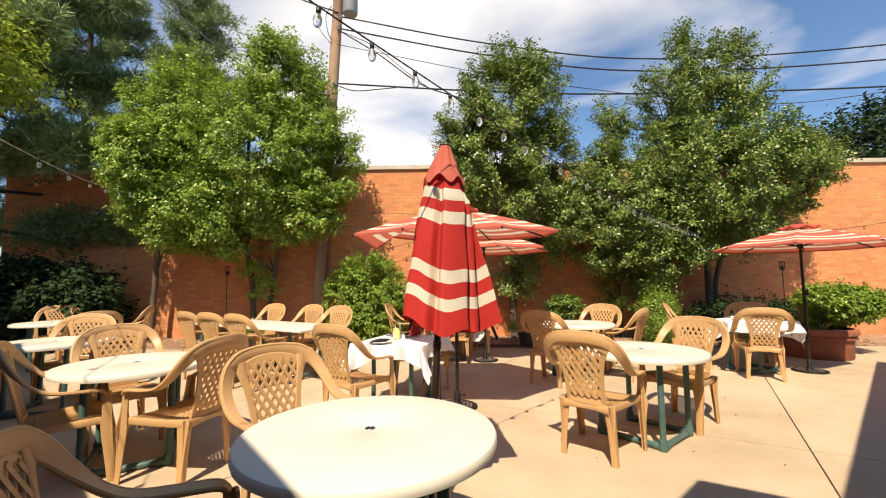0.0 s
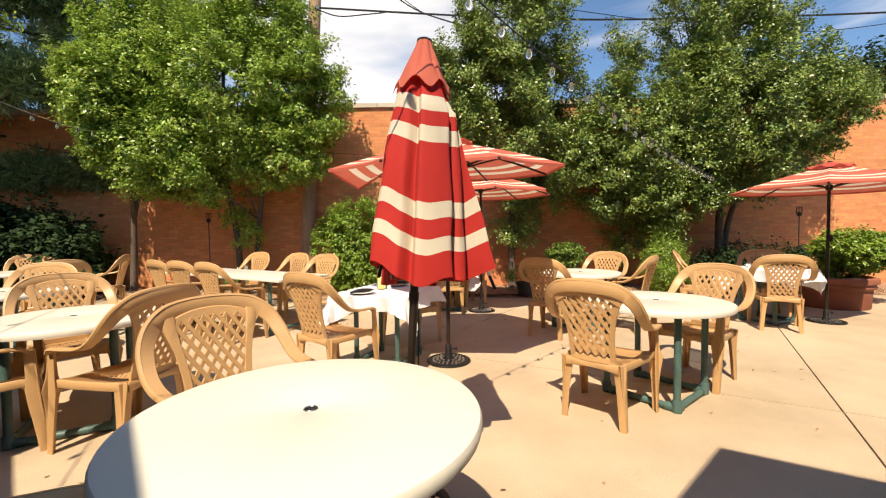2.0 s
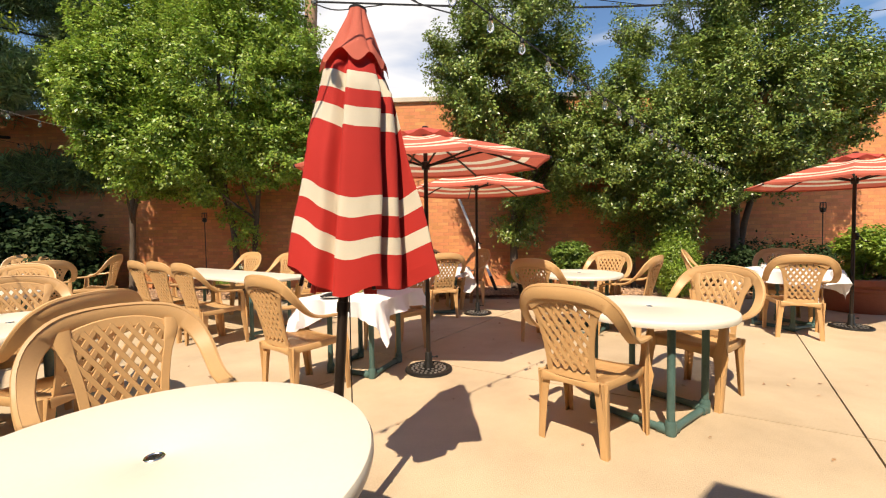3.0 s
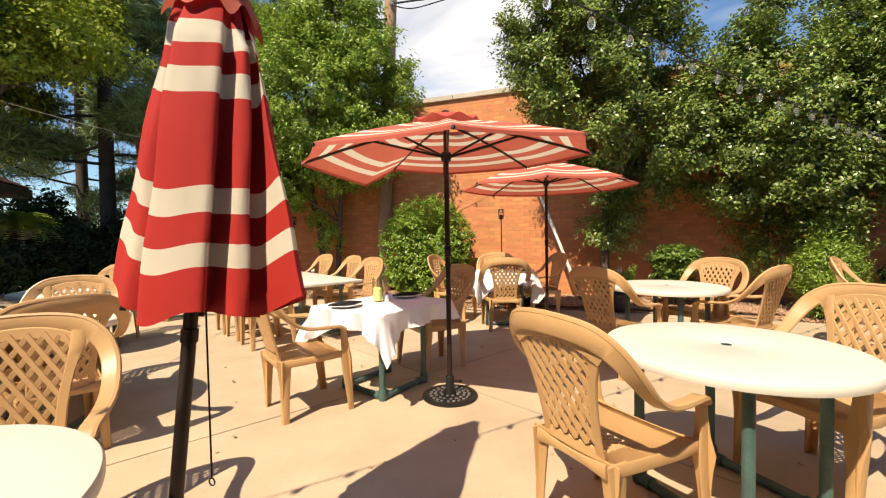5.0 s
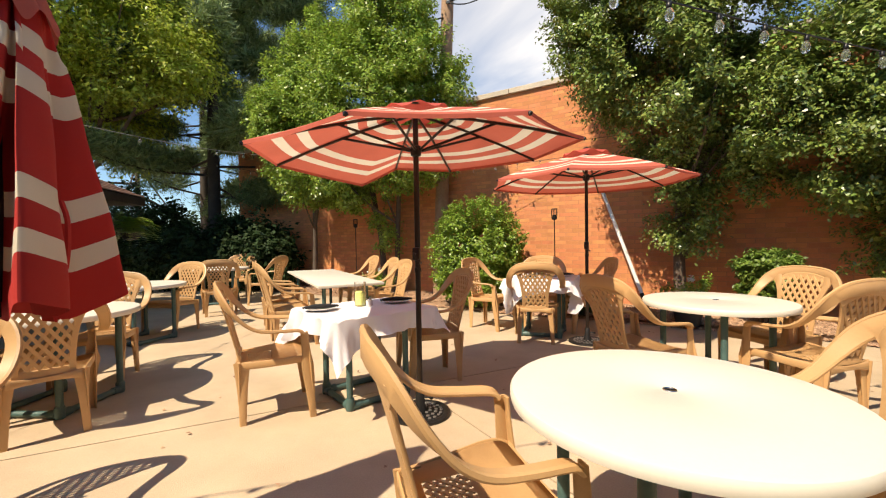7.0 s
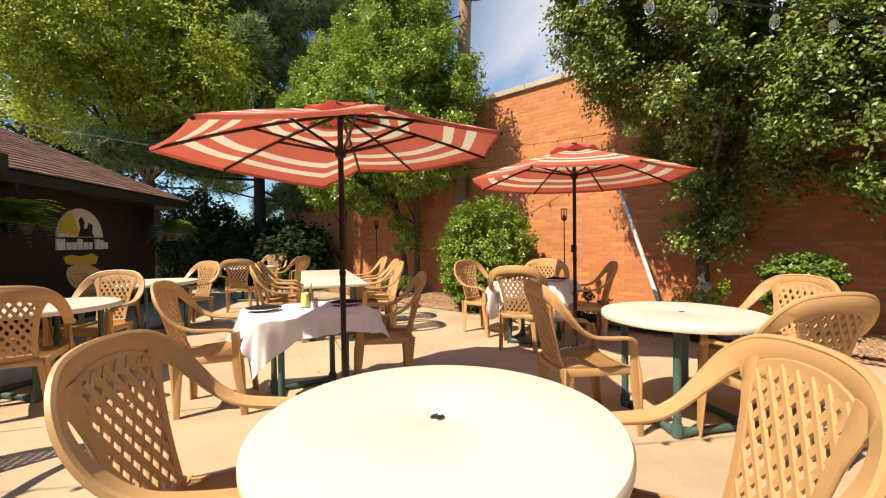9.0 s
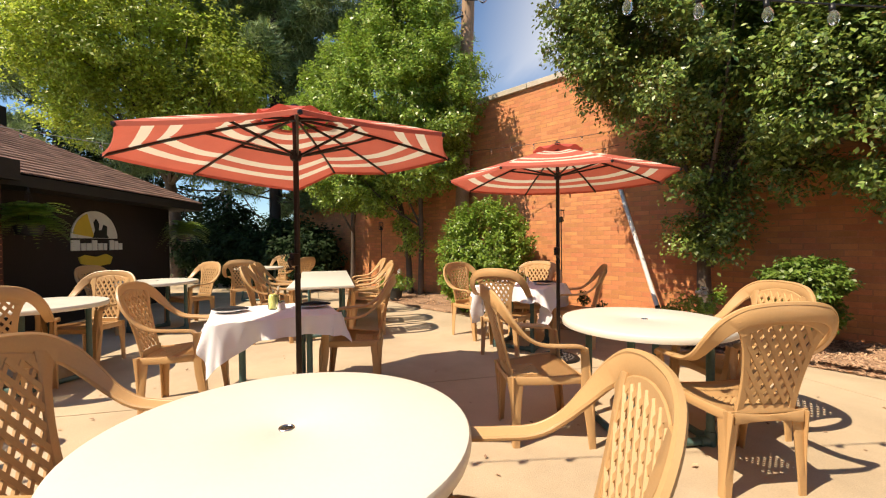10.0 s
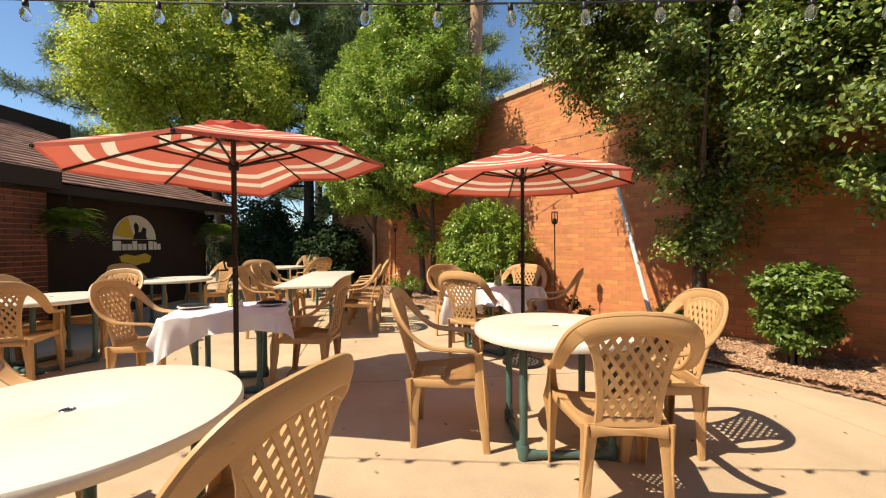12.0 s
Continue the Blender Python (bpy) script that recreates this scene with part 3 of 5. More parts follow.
def long_table(m, w=2.85, d=0.80):
    tb = thing("long_table", m, "long white rectangular table with a row of chairs each side", "table")
    bm = bmesh.new()
    box(bm, (w / 2, d / 2, 0.7175), (w, d, 0.035), bevel=0.010)
    part("tabletop", bm, M_TABLE, tb)
    for x in (0.35, w - 0.35):
        for y in (0.13, d - 0.13):
            bm = bmesh.new()
            tube(bm, [(x, y, 0.0), (x, y, 0.70)], 0.024, 12)
            lathe(bm, [(0, 0), (0.045, 0), (0.045, 0.01), (0.03, 0.02), (0, 0.02)], 14, c=(x, y, 0))
            part("leg", bm, M_GREEN, tb)
        bm = bmesh.new()
        tube(bm, [(x, 0.13, 0.06), (x, d - 0.13, 0.06)], 0.022, 12)
        part("floor_pipe", bm, M_GREEN, tb)


J_AXIS = math.atan2(0.49, -0.87)
long_table(Matrix.Translation((-1.37, 6.50, 0)) @ Matrix.Rotation(J_AXIS, 4, "Z"))


def square_table(m, label, w=0.78, d=0.78, h=0.733):
    tb = thing("square_table", m, label, "table", "clothed tables")
    bm = bmesh.new()
    box(bm, (0, 0, h - 0.0165), (w, d, 0.033), bevel=0.008)
    part("tabletop", bm, M_TABLE, tb)
    pipe_base(tb, w * 0.60, d * 0.56, h - 0.033)
    return tb


def tablecloth(m, label, w=0.80, d=0.80, seed=1, turn=28.0, size=1.32, shift=(0.0, 0.0), h=0.733):
    """A square cloth laid askew over a square top: it hangs in folds, lowest at its corners."""
    rng = random.Random(seed)
    n = 56
    ph = [rng.uniform(0, 6.28) for _ in range(8)]
    bm = bmesh.new()
    rows = []
    hx, hy, bend = w / 2, d / 2, 0.07
    c, s = math.cos(radians(turn)), math.sin(radians(turn))
    for j in range(n + 1):
        row = []
        for i in range(n + 1):
            a, b = size * (i / n - 0.5), size * (j / n - 0.5)
            x, y = a * c - b * s + shift[0], a * s + b * c + shift[1]
            ex, ey = hx - bend, hy - bend
            ox, oy = max(abs(x) - ex, 0), max(abs(y) - ey, 0)
            reach = math.hypot(ox, oy)
            q = reach - bend
            cx, cy = max(min(x, ex), -ex), max(min(y, ey), -ey)
            if q > 0:
                dx, dy = (x - cx) / reach, (y - cy) / reach
                along = x * abs(dy) + y * abs(dx) * 1.0
                corner = min(4 * ox * oy / (reach * reach), 1)
                middle = (1 - corner) * (1 - min(abs(cx / ex if abs(dy) > abs(dx) else cy / ey), 1) ** 2)
                ripple = 0.065 * math.sin(along * 17 + ph[0]) + 0.025 * math.sin(along * 37 + ph[1])
                flare = bend + 0.012 + 0.022 * corner + (0.10 + 0.24 * corner) * q + ripple * (1 - 0.55 * corner) * q / 0.3
                px, py = cx + dx * flare, cy + dy * flare
                z = h + 0.007 - max(q - 0.012, 0) * (1.0 - 0.06 * math.sin(along * 17 + ph[2])) * (1 - 0.02 * corner - 0.38 * middle)
            else:
                px, py = x, y
                z = h + 0.008 + 0.0025 * math.sin(x * 14 + ph[3]) * math.sin(y * 11 + ph[4])
            row.append(bm.verts.new((px, py, z)))
        rows.append(row)
    for j in range(n):
        for i in range(n):
            bm.faces.new((rows[j][i], rows[j][i + 1], rows[j + 1][i + 1], rows[j + 1][i]))
    ob = part("tablecloth", bm, M_LINEN)
    ob.matrix_basis = m
    return tagged(ob, label, "tablecloth", "tablecloths")


TABLE_D, TABLE_E, TABLE_F = at(-0.34, 5.08, -19), at(0.17, 7.85, 10), at(4.72, 6.80, 25)
for m, lab, sd, tn, sz, sh, wide, high in (
    (TABLE_D, "by an open umbrella", 3, 9.0, 1.17, (0.03, -0.06), (0.74, 0.87), 0.70),
    (TABLE_E, "under an open umbrella", 5, 20.0, 1.28, (0, 0), (0.78, 0.78), 0.733),
    (TABLE_F, "beside the big planter", 8, 14.0, 1.28, (0, 0), (0.78, 0.78), 0.733),
):
    square_table(m, "small table under a white cloth, " + lab, *wide, high)
    tablecloth(m, "white linen tablecloth hanging in folds, " + lab, w=wide[0] + 0.02, d=wide[1] + 0.02, seed=sd, turn=tn, size=sz, shift=sh, h=high)


def plate_setting(m, turn):
    ob = thing("plate", m, "white china plate laid on a white tablecloth", "plate", "plates")
    bm = bmesh.new()
    lathe(bm, [(0, 0.004), (0.07, 0.004), (0.08, 0.006), (0.125, 0.020), (0.128, 0.022), (0.125, 0.024), (0.08, 0.010), (0.0, 0.008)], 40)
    part("plate_body", bm, M_CHINA, ob)
    nap = thing("napkin", m @ Matrix.Rotation(radians(turn), 4, "Z"), "folded black cloth napkin lying on a plate", "napkin", "napkins")
    bm = bmesh.new()
    pts = [(-0.13, 0, 0.024), (-0.06, 0.005, 0.030), (0, 0, 0.032), (0.07, -0.004, 0.030), (0.14, 0, 0.026)]
    strip(bm, spline(pts, 4), [Vector((0, 1, 0))] * 17, [0.036 + 0.022 * math.sin(math.pi * k / 16) for k in range(17)], [0.012 + 0.016 * math.sin(math.pi * k / 16) for k in range(17)])
    part("folded_cloth", bm, M_NAPKIN, nap)


def candle_jar(m):
    jar = thing("candle_jar", m, "clear glass jar with a yellow-green filling on a clothed table", "jar", "candle jars")
    bm = bmesh.new()
    lathe(bm, [(0, 0.0), (0.034, 0.0), (0.039, 0.006), (0.040, 0.08), (0.037, 0.14), (0.040, 0.165), (0.037, 0.165), (0.034, 0.14), (0.037, 0.08), (0.036, 0.010), (0, 0.008)], 28)
    g = part("glass", bm, M_GLASS, jar, "clear glass")
    g.visible_shadow = False
    bm = bmesh.new()
    lathe(bm, [(0, 0.010), (0.034, 0.010), (0.035, 0.06), (0.033, 0.095), (0.02, 0.103), (0, 0.10)], 24)
    part("filling", bm, M_CANDLE, jar, "yellow-green filling")


def shaker(m):
    sh = thing("salt_shaker", m, "small glass salt shaker with a steel cap", "shaker", "salt shakers")
    bm = bmesh.new()
    lathe(bm, [(0, 0), (0.018, 0), (0.020, 0.004), (0.015, 0.045), (0.014, 0.055), (0, 0.055)], 12)
    part("body", bm, M_CHINA, sh)
    bm = bmesh.new()
    lathe(bm, [(0.0155, 0.055), (0.0165, 0.06), (0.013, 0.074), (0, 0.078)], 12)
    part("cap", bm, M_STEEL, sh)


for m, high, settings, jar, sh in (
    (TABLE_D, 0.70, ((-0.10, -0.33, 75), (-0.04, 0.32, 70)), (-0.07, 0.0), ((-0.03, 0.07), (0.0, 0.04))),
    (TABLE_E, 0.733, ((0.24, 0.12, 15), (-0.10, -0.24, 70)), (-0.06, 0.14), ((0.0, 0.2),)),
    (TABLE_F, 0.733, ((0.1, 0.22, 0),), (-0.1, 0.05), ((-0.24, 0.1), (-0.2, 0.15))),
):
    on = m @ Matrix.Translation((0, 0, high + 0.0115))
    for x, y, a in settings:
        plate_setting(on @ Matrix.Translation((x, y, 0)), a)
    candle_jar(on @ Matrix.Translation((*jar, 0)) @ Matrix.Scale(1.2, 4))
    for x, y in sh:
        shaker(on @ Matrix.Translation((x, y, 0)))

# ---- umbrellas ----
BANDS = [0.0, 0.26, 0.325, 0.385, 0.45, 0.68, 0.745, 0.82, 0.88, 1.0]


def base_plate(parent, r=0.215):
    """A cast base with a pierced floral top."""
    bm = bmesh.new()
    lathe(bm, [(0, 0), (r, 0), (r + 0.004, 0.008), (r, 0.020), (r - 0.02, 0.028), (r * 0.80, 0.022), (r * 0.76, 0.010), (0.05, 0.012), (0.045, 0.05), (0.034, 0.07), (0.032, 0.16), (0.026, 0.17), (0, 0.17)], 40)
    b = part("base_plate", bm, M_BLACK, parent, "black cast-iron base")
    rng = random.Random(7)
    bm = bmesh.new()
    for ring, n in ((0.08, 10), (0.125, 16), (0.165, 22)):
        for k in range(n):
            a = 2 * math.pi * (k + rng.uniform(-0.1, 0.1)) / n
            p = Vector((ring * r / 0.235 * math.cos(a), ring * r / 0.235 * math.sin(a), 0.020 + 0.012 * (0.19 - ring) / 0.1))
            bmesh.ops.create_icosphere(bm, subdivisions=1, radius=0.014, matrix=Matrix.Translation(p) @ Matrix.Diagonal((1, 1, 0.55, 1)))
    tagged(part("cast_ornament", bm, M_IRON, b), kind="stuff")
    bm = bmesh.new()
    tube(bm, [(0.026, 0, 0.12), (0.075, 0, 0.12)], 0.006, 8)
    lathe(bm, [(0, -0.012), (0.012, -0.008), (0.014, 0), (0.012, 0.008), (0, 0.012)], 10, c=(0.082, 0, 0.12))
    part("clamp_screw", bm, M_BLACK, b)


def crank(parent, z=1.15):
    bm = bmesh.new()
    box(bm, (0, -0.025, z), (0.05, 0.06, 0.09), bevel=0.012)
    c = part("crank_housing", bm, M_POLE, parent)
    bm = bmesh.new()
    tube(bm, spline([(0, -0.05, z), (0, -0.085, z), (0.03, -0.09, z - 0.05), (0.05, -0.09, z - 0.06), (0.05, -0.15, z - 0.06)], 4), 0.007, 8)
    part("crank_handle", bm, M_POLE, c)


def open_umbrella(m, label, R=1.13, edge=1.86, apex=2.20, turn=0.0, tilt=(0.0, 0.0), slack=-1):
    um = thing("patio_umbrella", m @ Matrix.Rotation(radians(turn), 4, "Z"), label, "umbrella", "open striped umbrellas")
    lean = Matrix.Rotation(radians(tilt[0]), 4, "X") @ Matrix.Rotation(radians(tilt[1]), 4, "Y")
    bm = bmesh.new()
    tube(bm, [(0, 0, 0.05), (0, 0, 1.0), (0, 0, apex - 0.02)], 0.0195, 14)
    tube(bm, [(0, 0, 1.02), (0, 0, 1.05)], 0.024, 14)
    part("pole", bm, M_POLE, um)
    base_plate(um)
    crank(um)
    drop = apex - edge
    def rib(s, k, lift=0.0):
        a = 2 * math.pi * k / 8
        z = apex - drop * (0.72 * s + 0.28 * s * s) + lift
        return lean @ Vector((R * s * math.cos(a), R * s * math.sin(a), z - apex)) + Vector((0, 0, apex))
    def seam(s, k):
        p = rib(s, k)
        if k % 8 == slack:  # the corner that has slipped off its rib
            p = p + Vector((-p.x * 0.05, -p.y * 0.05, -0.12)) * s ** 1.5
        return p
    for k in range(8):
        bm = bmesh.new()
        ss = []
        for a, b in zip(BANDS[1:], BANDS[2:]):
            ss += [(a + (b - a) * q / 3) for q in range(3)]
        ss = [0.20, 0.23] + ss + [1.0]
        nf = 8
        rows = []
        for s in ss:
            row = []
            for i in range(nf + 1):
                f = i / nf
                p = seam(s, k).lerp(seam(s, k + 1), f)
                if k + 1 == slack:
                    tent = rib(s, slack - 0.4, 0.05 * s)
                    p = seam(s, k).lerp(tent, f / 0.625) if f <= 0.625 else tent.lerp(seam(s, slack), (f - 0.625) / 0.375)
                belly = 4 * f * (1 - f)
                p = p + Vector((0, 0, -0.035 * belly * s * (1 - s) * 2 - 0.010 * belly * s))
                if s == 1.0:
                    p = p * 1.0 - (p - Vector((0, 0, p.z))) * 0.018 * belly
                row.append(bm.verts.new(p))
            rows.append(row)
        for s0, s1, u, v in zip(ss, ss[1:], rows, rows[1:]):
            mid = (s0 + s1) / 2
            band = sum(mid > b for b in BANDS) - 1
            for i in range(nf):
                bm.faces.new((u[i], v[i], v[i + 1], u[i + 1])).material_index = 1 if band % 2 else 0
        # turned-down hem
        low = [bm.verts.new(v.co + Vector((0, 0, -0.022))) for v in rows[-1]]
        for i in range(nf):
            bm.faces.new((rows[-1][i], low[i], low[i + 1], rows[-1][i + 1])).material_index = 0
        pan = part("canopy_panel", bm, [M_FADED, M_CREAM], um)
        # rib, strut and tip
        bm = bmesh.new()
        kk = k - 0.4 if k == slack else k
        sag = 0.045 if k == slack else 0.0
        reach = 0.99 if k == slack else 1.0
        tube(bm, [rib(0.03, kk, -0.03), rib(0.35, kk, -0.022 + sag * 0.4), rib(0.7, kk, -0.018 + sag * 0.8), rib(reach, kk, -0.014 + sag)], 0.0105, 6)
        r = part("rib", bm, M_POLE, um)
        bm = bmesh.new()
        hub = lean @ Vector((0.035 * math.cos(2 * math.pi * k / 8), 0.035 * math.sin(2 * math.pi * k / 8), -0.285)) + Vector((0, 0, apex))
        tube(bm, [hub, rib(0.50, kk, -0.024 + sag * 0.6)], 0.0095, 6)
        part("strut", bm, M_POLE, r)
        bm = bmesh.new()
        t = rib(reach, kk, -0.014 + sag)
        bmesh.ops.create_icosphere(bm, subdivisions=1, radius=0.014, matrix=Matrix.Translation(t))
        part("rib_tip", bm, M_BLACK, r)
    # wind vent over the crown, with a scalloped edge
    bm = bmesh.new()
    rows = []
    for s in (0.0, 0.06, 0.12, 0.17, 0.21, 0.24):
        row = []
        for i in range(48):
            a = 2 * math.pi * i / 48
            q = math.cos(math.pi / 8) / math.cos((a + 1e-6) % (math.pi / 4) - math.pi / 8)
            wave = 0.020 * (s / 0.24) ** 3 * math.cos(8 * a)
            row.append(bm.verts.new(lean @ Vector((R * s * q * math.cos(a) + 1e-5 * i, R * s * q * math.sin(a), 0.058 - 0.26 * s - 0.28 * s * s - wave)) + Vector((0, 0, apex))))
        rows.append(row)
    for u, v in zip(rows, rows[1:]):
        for i in range(48):
            bm.faces.new((u[i], v[i], v[(i + 1) % 48], u[(i + 1) % 48]))
    part("wind_vent", bm, M_VENT, um, "plain red vent cap")
    bm = bmesh.new()
    lathe(bm, [(0, 0.042), (0.03, 0.052), (0.030, 0.062), (0.018, 0.068), (0, 0.070)], 16, c=(0, 0, apex))
    part("finial", bm, M_BLACK, um)
    bm = bmesh.new()
    lathe(bm, [(0.02, -0.33), (0.036, -0.32), (0.042, -0.285), (0.036, -0.255), (0.02, -0.25)], 16, c=(0, 0, apex))
    part("runner_hub", bm, M_BLACK, um)
    bm = bmesh.new()
    lathe(bm, [(0.02, -0.06), (0.04, -0.05), (0.04, -0.02), (0.02, -0.01)], 16, c=(0, 0, apex))
    part("top_hub", bm, M_BLACK, um)
    return um


open_umbrella(at(0.268, 5.0), "open red and cream striped patio umbrella beside a clothed table", turn=20.3, tilt=(2.6, -1.25), edge=1.878, apex=2.165, slack=3)
open_umbrella(at(0.78, 7.66), "open red and cream striped patio umbrella near the brick wall", turn=6, R=1.15, edge=1.90, apex=2.24)
open_umbrella(at(5.45, 6.70), "open red and cream striped patio umbrella by the big planter", turn=3, edge=1.83, apex=2.13)


def closed_umbrella(m):
    um = thing("closed_umbrella", m, "closed red patio umbrella with cream bands, standing behind a table", "umbrella")
    bm = bmesh.new()
    tube(bm, [(0, 0, 0.05), (0, 0, 1.2), (0, 0, 2.2)], 0.0205, 14)
    tube(bm, [(0, 0, 0.96), (0, 0, 1.0)], 0.025, 14)
    part("pole", bm, M_POLE, um)
    base_plate(um)
    top = 2.215
    # flaps and tucks round the pole: angle, reach at the hem, how the reach grows downwards
    folds = [(-85, .178, .24), (-91, .115, .3), (-100, .115, .3), (-113, .168, .4), (-132, .185, .45), (-150, .222, .55), (-167, .205, .5), (176, .12, .4), (150, .21, .5), (126, .22, .6), (114, .27, .8), (103, .35, .95), (94, .385, .95), (87, .395, .95), (80, .25, .6),
             (74, .16, .5), (62, .21, .7), (52, .15, .4), (38, .285, .85), (20, .345, .95), (4, .39, 1.0), (10, .24, .5), (15, .13, .25), (6, .10, .25), (-3, .235, .42), (-13, .225, .36), (-20, .15, .3), (-27, .15, .3), (-33, .215, .36), (-48, .20, .32), (-66, .187, .27)]
    def outline(s):
        pts = []
        for deg, reach, p in folds:
            r = min(0.045 + (reach - 0.045) * s ** p, 0.022 + 0.42 * s) if s < 0.3 else 0.045 + (reach - 0.045) * s ** p
            a = radians(deg + 5 * math.sin(s * 5 + deg))
            pts.append(Vector((r * math.cos(radians(deg)), r * math.sin(radians(deg)), 0)) + Vector((math.cos(a), math.sin(a), 0)) * 0.004 * math.sin(s * 17 + deg * 0.3))
        ring, n = [], len(pts)
        for i in range(n):
            p0, p1, p2, p3 = pts[i - 1], pts[i], pts[(i + 1) % n], pts[(i + 2) % n]
            for q in range(6):
                t = q / 6
                ring.append(0.5 * (2 * p1 + (p2 - p0) * t + (2 * p0 - 5 * p1 + 4 * p2 - p3) * t * t + (3 * p1 - p0 - 3 * p2 + p3) * t ** 3))
        return ring
    ss = [0.02, 0.08, 0.14, 0.2]
    for a, b in zip(BANDS[1:], BANDS[2:]):
        ss += [(a + (b - a) * q / 4) for q in range(4)]
    ss.append(1.0)
    full = outline(1.0)
    nphi = len(full)
    bm = bmesh.new()
    rows = []
    for s in ss:
        row = []
        for p, far in zip(outline(s), full):
            ang = math.degrees(math.atan2(far.y, far.x))
            hem = 1.055 + 0.48 * max(far.length - 0.235, 0) + 0.085 * math.exp(-((ang + 150) / 30) ** 2) - 0.035 * math.exp(-((ang + 70) / 26) ** 2)
            scoop = 0.032 * math.exp(-((ang + 45) / 28) ** 2) - (0.03 if ang > 60 else 0.0)
            row.append(bm.verts.new((p.x, p.y, top - (top - hem) * s + scoop * s ** 9)))
        rows.append(row)
    for s0, s1, u, v in zip(ss, ss[1:], rows, rows[1:]):
        band = sum((s0 + s1) / 2 > b for b in BANDS) - 1
        for i in range(nphi):
            j = (i + 1) % nphi
            bm.faces.new((u[i], v[i], v[j], u[j])).material_index = 1 if band % 2 else 0
    inner = [bm.verts.new((v.co.x * 0.9, v.co.y * 0.9, v.co.z + 0.05)) for v in rows[-1]]
    for i in range(nphi):
        j = (i + 1) % nphi
        bm.faces.new((rows[-1][i], inner[i], inner[j], rows[-1][j])).material_index = 0
    part("folded_canopy", bm, [M_RED, M_CREAM], um, "red canvas with cream bands")
    # the vent cap hangs over the crown as a scalloped hood
    bm = bmesh.new()
    rows = []
    for s in (0.0, 0.03, 0.07, 0.11, 0.15, 0.19, 0.21, 0.225):
        row = []
        for i in range(nphi):
            a = 2 * math.pi * i / nphi
            lob = abs(math.cos(4 * (a - 0.25) + 0.5 * math.sin(2 * a)))
            q = s / 0.225
            r = 0.034 + 0.108 * q ** 1.2 * (0.84 + 0.16 * lob) - 0.012 * math.sin(math.pi * q) * (1 - lob)
            z = top + 0.012 - 1.02 * s - 0.055 * q ** 3 * lob ** 2
            row.append(bm.verts.new((r * math.cos(a), r * math.sin(a), z)))
        rows.append(row)
    for u, v in zip(rows, rows[1:]):
        for i in range(nphi):
            j = (i + 1) % nphi
            bm.faces.new((u[i], v[i], v[j], u[j]))
    bm.faces.new(rows[0])
    part("vent_cap", bm, M_FADED, um, "sun-faded red vent cap")
    bm = bmesh.new()
    lathe(bm, [(0, 0.005), (0.036, 0.005), (0.038, 0.014), (0.03, 0.02), (0, 0.022)], 20, c=(0, 0, top))
    part("finial", bm, M_BLACK, um)
    bm = bmesh.new()
    tube(bm, [(0.058, 0.142, 1.35), (0.058, 0.142, 0.9), (0.059, 0.141, 0.50)], 0.003, 6)
    tube(bm, [(0.059 + 0.012 * math.cos(k * math.pi / 6), 0.141, 0.488 + 0.012 * math.sin(k * math.pi / 6)) for k in range(13)], 0.0025, 5, caps=False)
    part("pull_cord", bm, M_BLACK, um)
    for k in range(8):
        a = 2 * math.pi * (k + 0.3) / 8
        bm = bmesh.new()
        tube(bm, [(0.03 * math.cos(a), 0.03 * math.sin(a), 2.12), (0.09 * math.cos(a), 0.09 * math.sin(a), 1.5), (0.17 * math.cos(a), 0.17 * math.sin(a), 1.06)], 0.008, 6)
        part("rib", bm, M_POLE, um)
    bm = bmesh.new()
    for dx in (0.0, 0.03):
        tube(bm, spline([(0.085 + dx, 0.165 - dx * 0.4, 1.42), (0.098 + dx, 0.182 - dx * 0.4, 1.36), (0.102 + dx, 0.19 - dx * 0.4, 1.27), (0.10 + dx, 0.19 - dx * 0.4, 1.20)], 3), 0.006, 5)
    part("tie_strap", bm, M_RED, um)
    # the pole stands askew in its base
    for ob in um.children:
        if not ob.name.startswith(("base_plate", "pull_cord")):
            ob.matrix_basis = Matrix.Rotation(radians(-5.46), 4, "X") @ Matrix.Rotation(radians(2.6), 4, "Y")
    return um


closed = closed_umbrella(at(0.09, 2.80))

# ---- utility pole and cables ----


def cable(name, pts, r, label, n=10):
    bm = bmesh.new()
    tube(bm, spline(pts, n), r, 6)
    return tagged(part(name, bm, M_WIRE), label, "cable", "overhead cables")


pole = thing("utility_pole", Matrix.Translation((-2.98, 10.12, 0)), "tall weathered wooden utility pole before the brick wall", "utility pole")
bm = bmesh.new()
tube(bm, [(0, 0, -0.05), (0.07, 0, 1.5), (0.22, 0.02, 4.5), (0.40, 0.03, 8.2), (0.50, 0.03, 10.5)], [0.15, 0.145, 0.135, 0.125, 0.115], 18)
part("post", bm, M_TIMBER, pole)
bm = bmesh.new()
lathe(bm, [(0, 0), (0.17, 0.0), (0.185, 0.03), (0.185, 0.85), (0.19, 0.88), (0.15, 0.93), (0, 0.95)], 28, c=(0.73, -0.05, 8.0))
can = part("transformer", bm, M_TRANSFORMER, pole, "grey transformer can")
bm = bmesh.new()
lathe(bm, [(0, 0), (0.05, 0), (0.03, 0.05), (0.05, 0.07), (0.03, 0.12), (0.045, 0.14), (0, 0.2)], 14, c=(0.73, -0.05, 8.95))
part("insulator", bm, M_TRANSFORMER, can)
bm = bmesh.new()
tube(bm, spline([(0.40, 0, 8.4), (0.15, -0.25, 8.55), (-0.15, -0.35, 8.50)], 5), 0.022, 8)
arm = part("lamp_arm", bm, M_TRANSFORMER, pole)
bm = bmesh.new()
